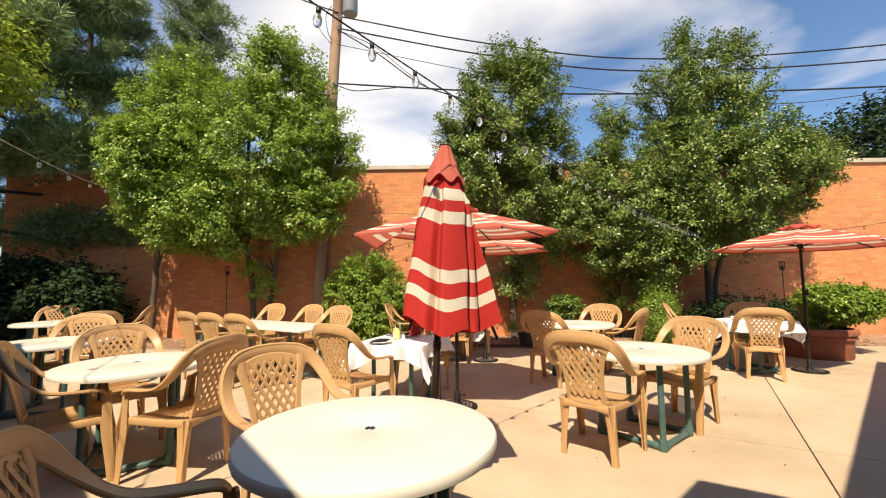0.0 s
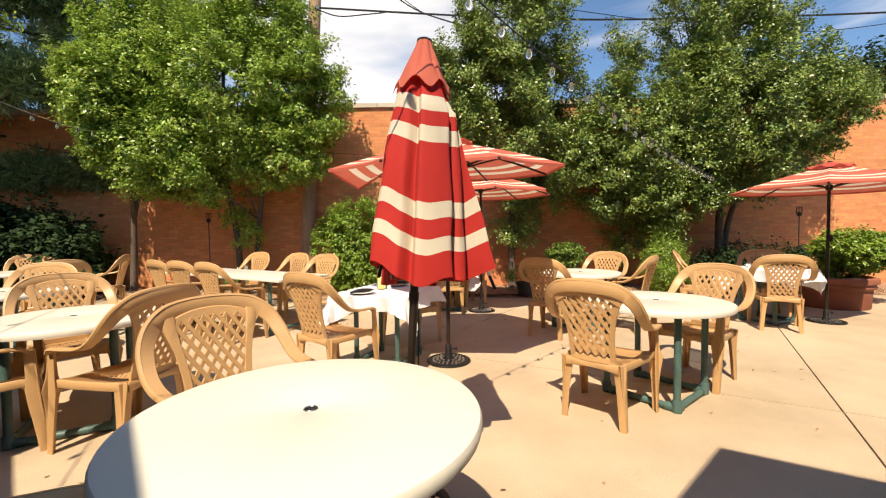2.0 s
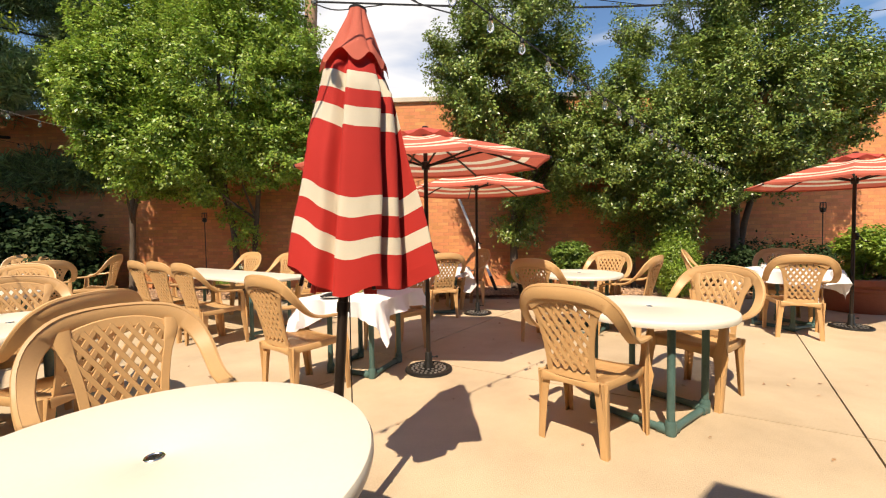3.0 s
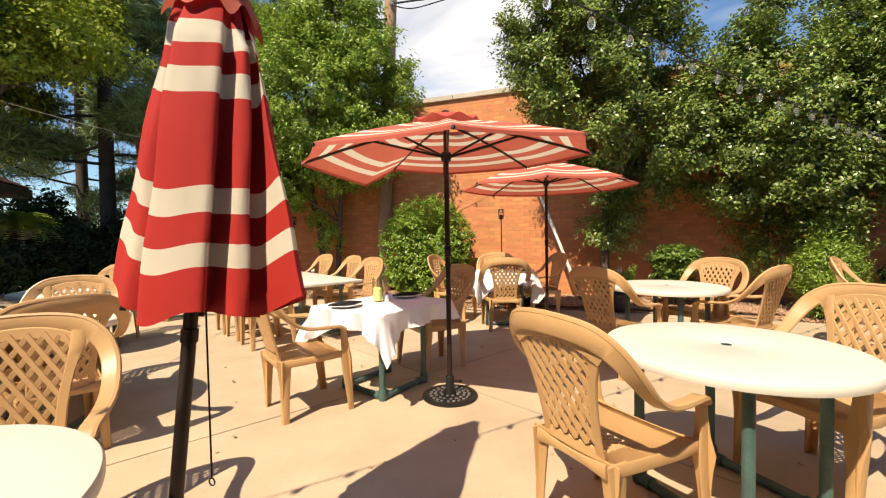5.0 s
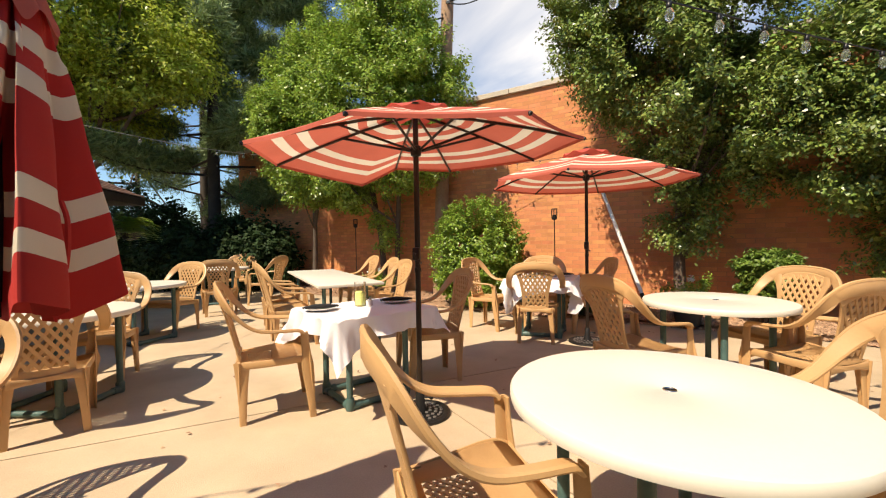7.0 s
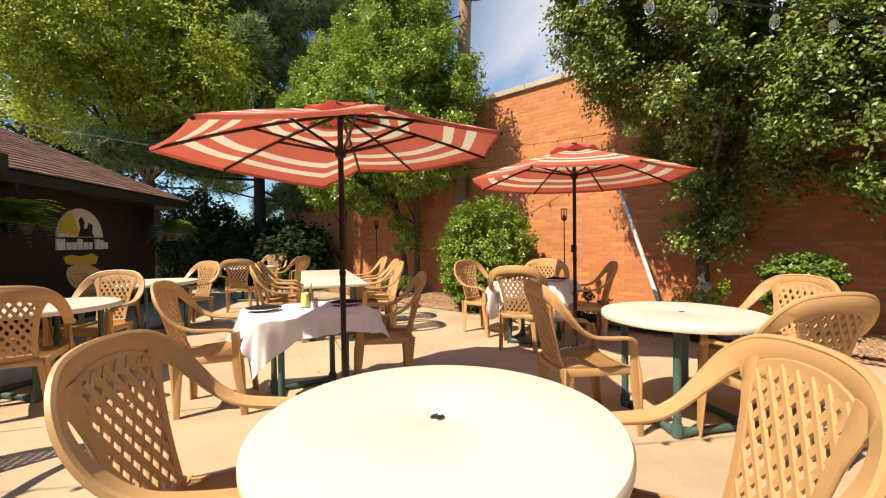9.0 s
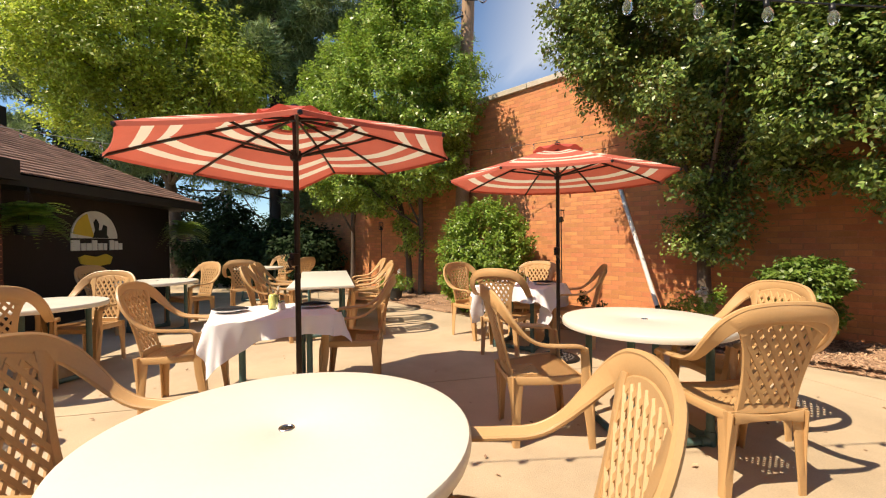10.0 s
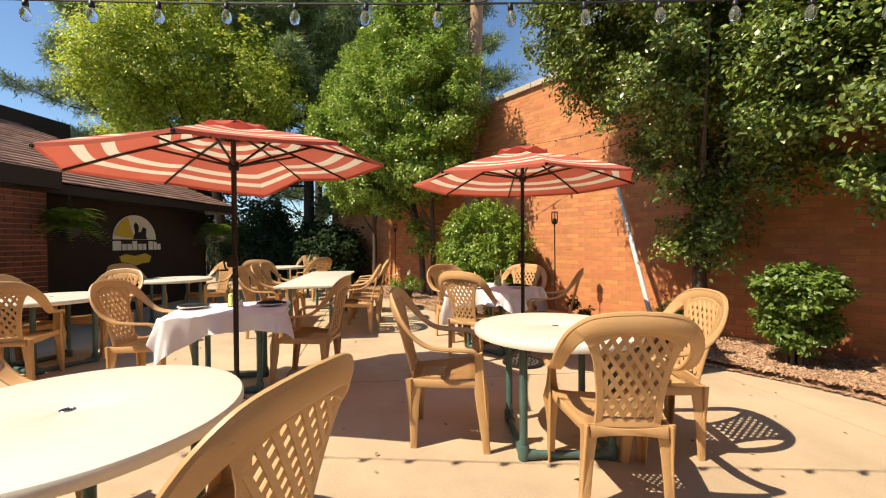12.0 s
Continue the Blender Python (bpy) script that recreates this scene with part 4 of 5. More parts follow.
box(bm, (-0.22, -0.38, 8.40), (0.30, 0.26, 0.16), bevel=0.03)
part("floodlight_head", bm, M_BLACK, arm, "black floodlight head")
for k, z in enumerate((7.9, 7.6, 6.2)):
    bm = bmesh.new()
    lathe(bm, [(0, -0.05), (0.03, -0.05), (0.045, -0.02), (0.03, 0), (0.045, 0.03), (0, 0.05)], 12, c=(0.52 - 0.05 * k, -0.13, z))
    part("insulator", bm, M_TRANSFORMER, pole)
bm = bmesh.new()
tube(bm, spline([(0.3, -0.12, 8.2), (0.18, -0.2, 7.9), (0.22, -0.2, 7.5), (0.3, -0.13, 7.3)], 5), 0.010, 6)
tube(bm, spline([(0.35, -0.13, 8.1), (0.05, -0.22, 8.0), (0.0, -0.2, 7.6), (0.28, -0.14, 7.2)], 5), 0.008, 6)
part("drop_loop", bm, M_WIRE, pole)
cable("overhead_cable", [(-2.46, 10.0, 7.9), (1.2, 10.0, 7.12), (5.1, 10.05, 6.68), (10.8, 10.2, 7.0), (19, 10.3, 8.0)], 0.017, "black overhead cable slung over the brick wall")
cable("overhead_cable", [(-2.51, 10.0, 7.6), (1.2, 10.0, 6.82), (4.9, 10.05, 6.38), (10.7, 10.2, 6.62), (19, 10.3, 7.5)], 0.018, "black overhead cable slung over the brick wall")
cable("overhead_cable", [(-2.62, 10.0, 6.2), (1.0, 10.0, 5.93), (4.4, 10.05, 5.82), (10.7, 10.2, 5.95), (19, 10.3, 6.4)], 0.020, "thick black cable running level over the wall")
cable("overhead_cable", [(-2.62, 10.0, 6.18), (-2.1, 9.95, 5.98), (-1.5, 9.98, 6.02), (-1.1, 10.0, 6.06)], 0.012, "slack loop of cable at the utility pole")
cable("overhead_cable", [(-2.5, 10.0, 7.55), (-1.5, 9.9, 6.85), (-0.5, 9.8, 6.05), (0.4, 9.7, 5.65), (1.2, 9.6, 5.35)], 0.014, "service cable dropping from the pole into a tree")
cable("overhead_cable", [(-2.5, 10.0, 7.55), (-1.6, 9.9, 7.05), (-0.8, 9.85, 6.35), (-0.3, 9.8, 5.95)], 0.008, "thin service cable beside a thicker one")
cable("overhead_cable", [(-7.6, 10.6, 9.0), (-6.2, 10.4, 7.8), (-4.9, 10.2, 6.75), (-3.6, 10.1, 6.1), (-2.7, 10.0, 5.9)], 0.016, "black cable running to the utility pole")
cable("overhead_cable", [(-2.5, 10.0, 8.0), (-3.6, 10.1, 8.5), (-5.2, 10.3, 9.4)], 0.014, "black cable rising from the utility pole")
cable("overhead_cable", [(-2.55, 10.02, 7.2), (2.0, 10.2, 6.3), (7.2, 10.5, 5.75), (10.7, 10.6, 5.95), (19, 11.0, 7.4)], 0.008, "thin cable running from the utility pole")

# ---- string lights ----
bm = bmesh.new()
lathe(bm, [(0, 0.0), (0.012, 0.0), (0.013, -0.028), (0.010, -0.034), (0, -0.034)], 10, mat=0)
lathe(bm, [(0.010, -0.034), (0.020, -0.052), (0.024, -0.072), (0.019, -0.092), (0.008, -0.103), (0, -0.105)], 12, mat=1)
M_BULB = glass("bulb_glass", (0.97, 0.97, 0.96), 0.06, 1.2)
M_BULB.node_tree.nodes["Principled BSDF"].inputs["Transmission Weight"].default_value = 0.93
bulb_mesh = bpy.data.meshes.new("bulb")
bm.to_mesh(bulb_mesh)
bm.free()
bulb_mesh.polygons.foreach_set("use_smooth", [True] * len(bulb_mesh.polygons))
bulb_mesh.materials.append(M_BLACK)
bulb_mesh.materials.append(M_BULB)


# cord coloured pale grey to look sunlit; the other strings use black cable
M_SUNLIT_CORD = material("sunlit_cord", (0.42, 0.43, 0.42), 0.45, 0.1, 3, 60, 0)


def string_lights(a, b, sag, gap, label, skip=0.0, cord=None):
    a, b = Vector(a), Vector(b)
    st = thing("string_lights", label=label, category="string lights", group="strings of patio lights")
    n = 40
    pts = [a.lerp(b, k / n) - Vector((0, 0, sag * 4 * (k / n) * (1 - k / n))) for k in range(n + 1)]
    bm = bmesh.new()
    tube(bm, pts, 0.0042, 5)
    part("cord", bm, cord or M_WIRE, st)
    count = int((b - a).length / gap)
    for k in range(count):
        t = (k + 0.5) / count
        if t < skip:
            continue
        p = a.lerp(b, t) - Vector((0, 0, sag * 4 * t * (1 - t)))
        ob = new("bulb", bulb_mesh)
        ob.parent = st
        ob.matrix_basis = Matrix.Translation(p) @ Matrix.Rotation(k * 2.1, 4, "Z") @ Matrix.Rotation(0.12 * math.sin(k * 3.3), 4, "X") @ Matrix.Scale(0.85, 4)


string_lights((-2.42, -0.46, 2.93), (5.06, 8.53, 2.25), 0.29, 0.285, "string of clear bulbs slung from the eave into a tree", skip=0.2)
string_lights((-1.35, -0.3, 2.62), (-6.7, 9.6, 3.45), 0.42, 0.78, "string of clear bulbs slung across to the shaded corner", cord=M_SUNLIT_CORD)
string_lights((-9.9, 8.9, 3.55), (-5.6, 9.9, 2.75), 0.10, 0.40, "string of clear bulbs before the shaded wall")
string_lights((-8.2, 10.2, 2.72), (-7.3, 10.2, 2.68), 0.02, 0.42, "short string of clear bulbs low on the shaded wall")
string_lights((-4.4, 8.9, 2.75), (0.4, 10.2, 2.75), 0.14, 0.40, "string of clear bulbs between a tree and the wall")
string_lights((-4.4, 9.2, 3.2), (0.9, 10.2, 2.98), 0.12, 0.40, "string of clear bulbs fixed high on the wall")
string_lights((8.6, 10.314, 2.45), (13.0, 10.314, 3.2), 0.10, 0.5, "string of bulbs pinned along the sunlit wall")

# ---- garden torches, prop stick ----


def garden_torch(x, y, label):
    t = thing("garden_torch", Matrix.Translation((x, y, 0)), label, "torch", "garden torches")
    bm = bmesh.new()
    tube(bm, [(0, 0, -0.02), (0.004, 0, 0.8), (0, 0, 1.55)], 0.009, 8)
    part("stake", bm, M_BLACK, t)
    bm = bmesh.new()
    lathe(bm, [(0, 1.54), (0.03, 1.55), (0.045, 1.565), (0.045, 1.575), (0, 1.575)], 14)
    lathe(bm, [(0, 1.745), (0.052, 1.735), (0.055, 1.725), (0.0, 1.72)], 14)
    for k in range(6):
        a = math.pi * k / 3
        tube(bm, [(0.043 * math.cos(a), 0.043 * math.sin(a), 1.57), (0.05 * math.cos(a), 0.05 * math.sin(a), 1.65), (0.043 * math.cos(a), 0.043 * math.sin(a), 1.73)], 0.005, 5)
    lathe(bm, [(0, 1.575), (0.028, 1.575), (0.03, 1.63), (0, 1.64)], 12)
    part("cage", bm, M_BLACK, t)


garden_torch(-0.19, 9.45, "black metal garden torch on a thin stake by the sunlit wall")
garden_torch(-4.72, 9.35, "black metal garden torch on a thin stake under the trees")
garden_torch(7.30, 9.42, "black metal garden torch on a thin stake near the planter")

stick = thing("prop_pole", label="long white plastic pole leaning on the brick wall", category="pole")
bm = bmesh.new()
a, b = Vector((1.21, 9.66, 0.07)), Vector((0.27, 10.25, 2.46))
tube(bm, [a.lerp(b, 0.12), b], 0.030, 14)
part("tube", bm, M_PVC, stick)
bm = bmesh.new()
tube(bm, [a, a.lerp(b, 0.12)], 0.033, 14)
part("end_sleeve", bm, M_BLACK, stick, "dark end sleeve")

# ---- planting bed ----
bm = bmesh.new()
nx, ny = 130, 10
X0, X1 = -10.9, 16.0
rng = np.random.default_rng(11)
rows = []
for j in range(ny + 1):
    row = []
    for i in range(nx + 1):
        x = X0 + (X1 - X0) * i / nx
        front = 8.95 + 0.10 * math.sin(x * 0.9) + 0.04 * math.sin(x * 2.7)
        y = front + (WALL_Y - 0.004 - front) * j / ny
        q = j / ny
        z = 0.008 + 0.055 * min(1, q * 4) + (0.02 * math.sin(x * 5.1 + y * 3) * math.sin(y * 7.3) if 0 < j else 0)
        row.append(bm.verts.new((x, y, z)))
    rows.append(row)
for j in range(ny):
    for i in range(nx):
        bm.faces.new((rows[j][i], rows[j][i + 1], rows[j + 1][i + 1], rows[j + 1][i]))
tagged(part("planting_bed", bm, M_MULCH), "brown bark mulch bed along the foot of the wall", "mulch", kind="structure")
n = 26000
cx = np.concatenate([rng.uniform(-1.0, 6.5, 19000), rng.uniform(-9, 9, n - 19000)])
cy = 8.97 + 0.10 * np.sin(cx * 0.9) + 0.04 * np.sin(cx * 2.7) + np.abs(rng.normal(0, 0.6, n)) - 0.03
cy = np.minimum(cy, 10.28)
cz = np.where(cy < 9.05, 0.012, 0.068) + rng.uniform(0, 0.012, n)
ang, til = rng.uniform(0, 6.28, n), rng.normal(0, 0.35, n)
ln, wd = rng.uniform(0.010, 0.032, n), rng.uniform(0.004, 0.009, n)
d = np.stack([np.cos(ang), np.sin(ang), til], 1) * ln[:, None]
s = np.stack([-np.sin(ang), np.cos(ang), rng.normal(0, 0.3, n)], 1) * wd[:, None]
c = np.stack([cx, cy, cz], 1)
up = np.array([0, 0, 0.005])
vv = np.stack([c - d - s, c + d - s, c + d + s, c - d + s, c - d * 0.9 - s * 0.8 + up, c + d * 0.9 - s * 0.8 + up, c + d * 0.9 + s * 0.8 + up, c - d * 0.9 + s * 0.8 + up], 1).reshape(-1, 3)
o = np.arange(n)[:, None] * 8
qq = np.concatenate([np.concatenate([o + k for k in f], 1) for f in ((4, 5, 6, 7), (0, 1, 5, 4), (1, 2, 6, 5), (2, 3, 7, 6), (3, 0, 4, 7))], 0)
tagged(array_mesh("bark_chips", vv, qq, M_CHIP, flat=True), "loose brown bark chips strewn over the bed", "mulch", kind="stuff")

# ---- trees and shrubs ----


def crown_points(rng, lobes, twigs, per, length, shell=0.5, upward=0.8, clump=22):
    """Leaf places on the rounded clumps that fill egg-shaped lobes, with some sprigs standing out of them."""
    vol = np.array([a * b * c for _, (a, b, c) in lobes]) ** 0.75
    nc = max(3, twigs // clump)
    pick = rng.choice(len(lobes), nc, p=vol / vol.sum())
    d = rng.normal(0, 1, (nc, 3))
    d /= np.linalg.norm(d, axis=1)[:, None]
    r = rng.uniform(0, 1, nc) ** shell
    C = np.array([l[0] for l in lobes])[pick]
    S = np.array([l[1] for l in lobes])[pick]
    heart = C + d * S * r[:, None]
    size = length * rng.uniform(0.45, 1.05, nc)
    n = twigs * per
    which = rng.integers(0, nc, n)
    u = rng.normal(0, 1, (n, 3)) + d[which] * 0.5 + np.array([0, 0, 0.25 * upward])
    u /= np.linalg.norm(u, axis=1)[:, None]
    ph = rng.uniform(0, 6.28, (nc, 2))[which]
    lump = 1 + 0.22 * np.sin(u[:, 0] * 5 + ph[:, 0]) * np.sin(u[:, 2] * 5 + ph[:, 1])
    reach = size[which] * lump * rng.uniform(0.62, 1.08, n)
    pts = heart[which] + u * reach[:, None] * np.array([1, 1, 0.85])
    sprig = rng.uniform(0, 1, n) < 0.09
    t = rng.uniform(0.9, 1.75, n) * size[which]
    way = d[which] * 0.55 + np.array([0, 0, upward]) + np.stack([np.sin(ph[:, 0] + np.floor(u[:, 0] * 2.5)), np.cos(ph[:, 1] + np.floor(u[:, 1] * 2.5)), 0.3 * u[:, 2]], 1) * 0.5
    way /= np.linalg.norm(way, axis=1)[:, None]
    pts = np.where(sprig[:, None], heart[which] + way * t[:, None] + u * 0.035, pts)
    out = np.where(sprig[:, None], u * 0.5 + way * 0.3, u + d[which] * 0.25)
    return pts, out, heart


def spray_points(rng, lobes, sprays, per, reach=(0.15, 0.29), thin=0.34):
    """Leaf places on flat sprays of twigs that fill egg-shaped lobes, with hollows between the sprays."""
    vol = np.array([(a * b * c) ** 0.667 for _, (a, b, c) in lobes])
    n0 = int(sprays / (1 - thin))
    pick = rng.choice(len(lobes), n0, p=vol / vol.sum())
    d = rng.normal(0, 1, (n0, 3))
    d /= np.linalg.norm(d, axis=1)[:, None]
    C = np.array([l[0] for l in lobes])[pick]
    S = np.array([l[1] for l in lobes])[pick]
    heart = C + d * S * rng.uniform(0.06, 1.0, n0)[:, None] ** 0.3
    waves = rng.normal(0, 1, (9, 3))
    waves *= (2 * math.pi / rng.uniform(0.55, 1.15, 9) / np.linalg.norm(waves, axis=1))[:, None]
    dense = np.cos(heart @ waves.T + rng.uniform(0, 6.28, 9)).sum(1)
    keep = dense > np.quantile(dense, thin)
    heart, d = heart[keep], d[keep]
    m = len(heart)
    axis = d * np.array([0.9, 0.9, 0.55]) + np.array([0, 0, 0.42]) + rng.normal(0, 0.38, (m, 3))
    axis /= np.linalg.norm(axis, axis=1)[:, None]
    side = np.cross(axis, np.array([0, 0, 1.0]) + rng.normal(0, 0.25, (m, 3)))
    side /= np.linalg.norm(side, axis=1)[:, None]
    top = np.cross(side, axis)
    R = rng.uniform(*reach, m)
    which = np.repeat(np.arange(m), per)
    n = len(which)
    t = rng.uniform(-1, 1.25, n)
    w = rng.normal(0, 0.42, n) * (1.15 - 0.55 * np.abs(t - 0.1))
    h = rng.normal(0, 0.20, n) - 0.16 * w * w
    pts = heart[which] + (axis[which] * t[:, None] + side[which] * w[:, None] + top[which] * h[:, None]) * R[which][:, None]
    out = top[which] * 0.35 + d[which] * 0.80 + side[which] * (0.35 * np.sign(w))[:, None]
    return pts, out, heart


def tree(name, label, stems, lobes, twigs, per, size, mat, seed, limbs=10, bark=None, group="", aspect=0.55, reach=(0.15, 0.29), thin=0.34):
    rng = np.random.default_rng(seed)
    base = Vector(stems[0][0])
    t = thing(name, Matrix.Translation((base.x, base.y, 0)), label, "tree" if "tree" in name or "pine" in name else "shrub", group)
    off = Vector((base.x, base.y, 0))
    bm = bmesh.new()
    tips = []
    for st in stems:
        line = spline([Vector(p[:3]) - off for p in st], 4)
        r0, r1 = st[0][3], st[-1][3]
        tube(bm, line, [r0 + (r1 - r0) * k / (len(line) - 1) for k in range(len(line))], 10)
        tips += [(line[int(len(line) * q)], r0 + (r1 - r0) * q) for q in (0.45, 0.6, 0.75, 0.9)]
    for k in range(limbs):
        p, r = tips[k % len(tips)]
        (c, s) = lobes[k % len(lobes)]
        d = Vector(rng.normal(0, 1, 3)).normalized()
        q = Vector(c) - off + Vector((d.x * s[0] * 0.75, d.y * s[1] * 0.75, abs(d.z) * s[2] * 0.6))
        m = p.lerp(q, 0.5) + Vector((0, 0, -0.08 * (q - p).length))
        line = spline([p, m, q], 4)
        tube(bm, line, [r * 0.55 * (1 - 0.85 * i / (len(line) - 1)) for i in range(len(line))], 6)
    part("trunk", bm, bark or M_BARK, t)
    pts, out, _ = spray_points(rng, lobes, twigs, per, reach, thin)
    keep = pts[:, 2] > 0.06
    v, q = leaves(pts[keep], out[keep], size, rng, aspect)
    array_mesh("crown", v - np.array([off.x, off.y, 0]), q, mat, t)
    return t


PEAR = "leafy green pear tree "
tree("pear_tree", PEAR + "at the foot of the shaded wall", [[(-6.75, 9.85, -0.02, 0.075), (-6.70, 9.85, 1.2, 0.065), (-6.55, 9.75, 2.8, 0.055), (-6.2, 9.6, 5.0, 0.03)]],
     [((-6.0, 9.0, 3.9), (1.15, 1.1, 1.2)), ((-5.85, 9.2, 4.9), (1.05, 0.95, 1.5)), ((-6.9, 9.3, 4.55), (0.7, 0.6, 0.55)), ((-5.7, 9.3, 5.8), (0.6, 0.55, 0.9)), ((-5.3, 8.85, 2.85), (0.95, 0.9, 0.75)), ((-5.95, 8.95, 3.0), (0.75, 0.8, 0.6)), ((-5.5, 9.0, 2.45), (0.6, 0.6, 0.45)), ((-5.9, 8.5, 3.9), (0.75, 0.7, 0.9))], 900, 92, 0.070, M_LEAF, 21, aspect=0.56, thin=0.34)
tree("pear_tree", PEAR + "with several stems beside the utility pole", [[(-4.35, 9.9, -0.02, 0.08), (-4.4, 9.85, 1.3, 0.06), (-4.5, 9.6, 3.0, 0.05), (-4.3, 9.4, 5.5, 0.03)], [(-4.05, 9.95, -0.02, 0.07), (-3.95, 9.9, 1.2, 0.06), (-3.6, 9.6, 3.0, 0.05), (-3.2, 9.4, 5.0, 0.03)]],
     [((-3.95, 9.0, 4.1), (1.45, 1.2, 1.6)), ((-3.5, 9.2, 5.5), (1.0, 0.9, 1.4)), ((-3.7, 9.3, 6.15), (0.5, 0.5, 0.85)), ((-2.65, 9.2, 4.1), (0.9, 0.85, 1.15)), ((-4.6, 9.0, 2.9), (0.95, 0.9, 0.8)), ((-3.1, 9.1, 2.9), (0.95, 0.85, 0.75)), ((-4.9, 9.1, 2.35), (0.6, 0.6, 0.45)), ((-4.1, 9.7, 1.75), (0.32, 0.25, 0.75))], 1180, 92, 0.070, M_LEAF, 22, limbs=16, aspect=0.56, thin=0.34)
tree("pear_tree", PEAR + "in the mulch bed behind a round table", [[(1.62, 9.95, -0.02, 0.095), (1.60, 9.95, 1.3, 0.08), (1.7, 9.8, 3.0, 0.06), (1.75, 9.6, 5.2, 0.03)], [(1.66, 9.97, 0.9, 0.05), (1.8, 9.9, 1.7, 0.045), (2.1, 9.75, 3.2, 0.04), (2.3, 9.6, 4.6, 0.025)]],
     [((1.65, 9.15, 3.7), (1.3, 1.05, 1.3)), ((1.55, 8.95, 5.0), (1.15, 1.0, 1.3)), ((1.62, 9.2, 6.0), (0.45, 0.42, 0.72)), ((0.72, 9.0, 4.3), (0.75, 0.75, 1.0)), ((2.4, 9.2, 3.1), (0.8, 0.75, 0.9)), ((1.5, 9.75, 2.25), (0.7, 0.35, 0.6)), ((1.68, 9.8, 1.45), (0.34, 0.25, 0.5)), ((2.3, 9.65, 2.1), (0.5, 0.38, 0.5))], 1250, 112, 0.058, M_LEAF_OLIVE, 23, limbs=18, aspect=0.52, thin=0.40)
tree("pear_tree", "slender " + PEAR + "between two larger ones", [[(4.05, 9.95, -0.02, 0.055), (4.0, 9.9, 1.2, 0.045), (3.9, 9.7, 2.8, 0.035), (3.85, 9.6, 4.6, 0.02)]],
     [((3.85, 9.1, 3.2), (0.9, 0.9, 1.2)), ((3.75, 9.35, 4.5), (0.38, 0.38, 0.9)), ((4.2, 9.2, 2.0), (0.7, 0.7, 0.75)), ((4.5, 9.45, 1.3), (0.5, 0.4, 0.55)), ((3.15, 9.1, 2.85), (0.75, 0.8, 0.8)), ((3.45, 9.35, 2.1), (0.6, 0.6, 0.6)), ((4.9, 9.05, 2.7), (0.65, 0.65, 0.7)), ((3.75, 9.6, 1.2), (0.35, 0.3, 0.45))], 760, 112, 0.058, M_LEAF_OLIVE, 24, limbs=16, aspect=0.52, thin=0.46)
tree("pear_tree", PEAR + "the widest of the row, by the planter", [[(6.05, 9.9, -0.02, 0.10), (6.02, 9.9, 1.3, 0.085), (5.9, 9.7, 3.0, 0.065), (5.6, 9.5, 5.4, 0.03)], [(6.1, 9.95, -0.02, 0.07), (6.2, 9.9, 1.4, 0.06), (6.6, 9.7, 3.2, 0.05), (6.7, 9.5, 5.2, 0.03)]],
     [((6.0, 9.0, 3.7), (1.55, 1.2, 1.35)), ((5.2, 9.3, 5.4), (0.75, 0.8, 1.45)), ((6.2, 9.3, 5.3), (0.95, 0.8, 1.4)), ((7.4, 9.2, 3.7), (0.95, 0.85, 0.9)), ((8.05, 9.4, 4.0), (0.4, 0.4, 0.7)), ((5.0, 9.2, 3.9), (0.65, 0.7, 1.0)), ((6.3, 9.1, 2.6), (0.9, 0.8, 0.65)), ((5.3, 9.3, 2.3), (0.7, 0.6, 0.7))], 1500, 108, 0.060, M_LEAF_OLIVE, 25, limbs=18, aspect=0.54, thin=0.38)


def shrub(name, label, x, y, lobes, twigs, per, size, mat, seed, stems=7, group="", length=0.2, shell=0.33, upward=0.5, aspect=0.6, spray=()):
    rng = np.random.default_rng(seed)
    sh = thing(name, Matrix.Translation((x, y, 0)), label, "shrub", group)
    bm = bmesh.new()
    for k in range(stems):
        a = 2 * math.pi * k / stems
        c, s = lobes[k % len(lobes)]
        q = Vector((c[0] - x + s[0] * 0.5 * math.cos(a), c[1] - y + s[1] * 0.5 * math.sin(a), c[2] + s[2] * 0.2))
        tube(bm, spline([(0.06 * math.cos(a), 0.06 * math.sin(a), 0.0), q * 0.5 + Vector((0, 0, 0.05)), q], 3), [0.022 - 0.0025 * i for i in range(7)], 6)
    part("stems", bm, M_BARK, sh)
    if spray:
        pts, out, _ = spray_points(rng, lobes, twigs, per, spray, 0.12)
    else:
        pts, out, _ = crown_points(rng, lobes, twigs, per, length, shell, upward, 6)
    keep = pts[:, 2] > 0.075
    v, q = leaves(pts[keep], out[keep], size, rng, aspect)
    array_mesh("foliage", v - np.array([x, y, 0]), q, mat, sh)


shrub("round_shrub", "large clipped round green shrub before the sunlit wall", -1.60, 9.35, [((-1.60, 9.3, 1.08), (0.90, 0.78, 0.92)), ((-1.55, 9.25, 0.55), (0.80, 0.72, 0.5))], 2100, 26, 0.050, M_LEAF_BUSH, 31, spray=(0.05, 0.10))
shrub("low_shrub", "small clipped green shrub in the mulch bed", 2.62, 9.5, [((2.66, 9.46, 0.80), (0.37, 0.32, 0.22)), ((2.65, 9.48, 0.50), (0.29, 0.26, 0.26))], 520, 30, 0.052, M_LEAF_MID, 32, spray=(0.05, 0.10))
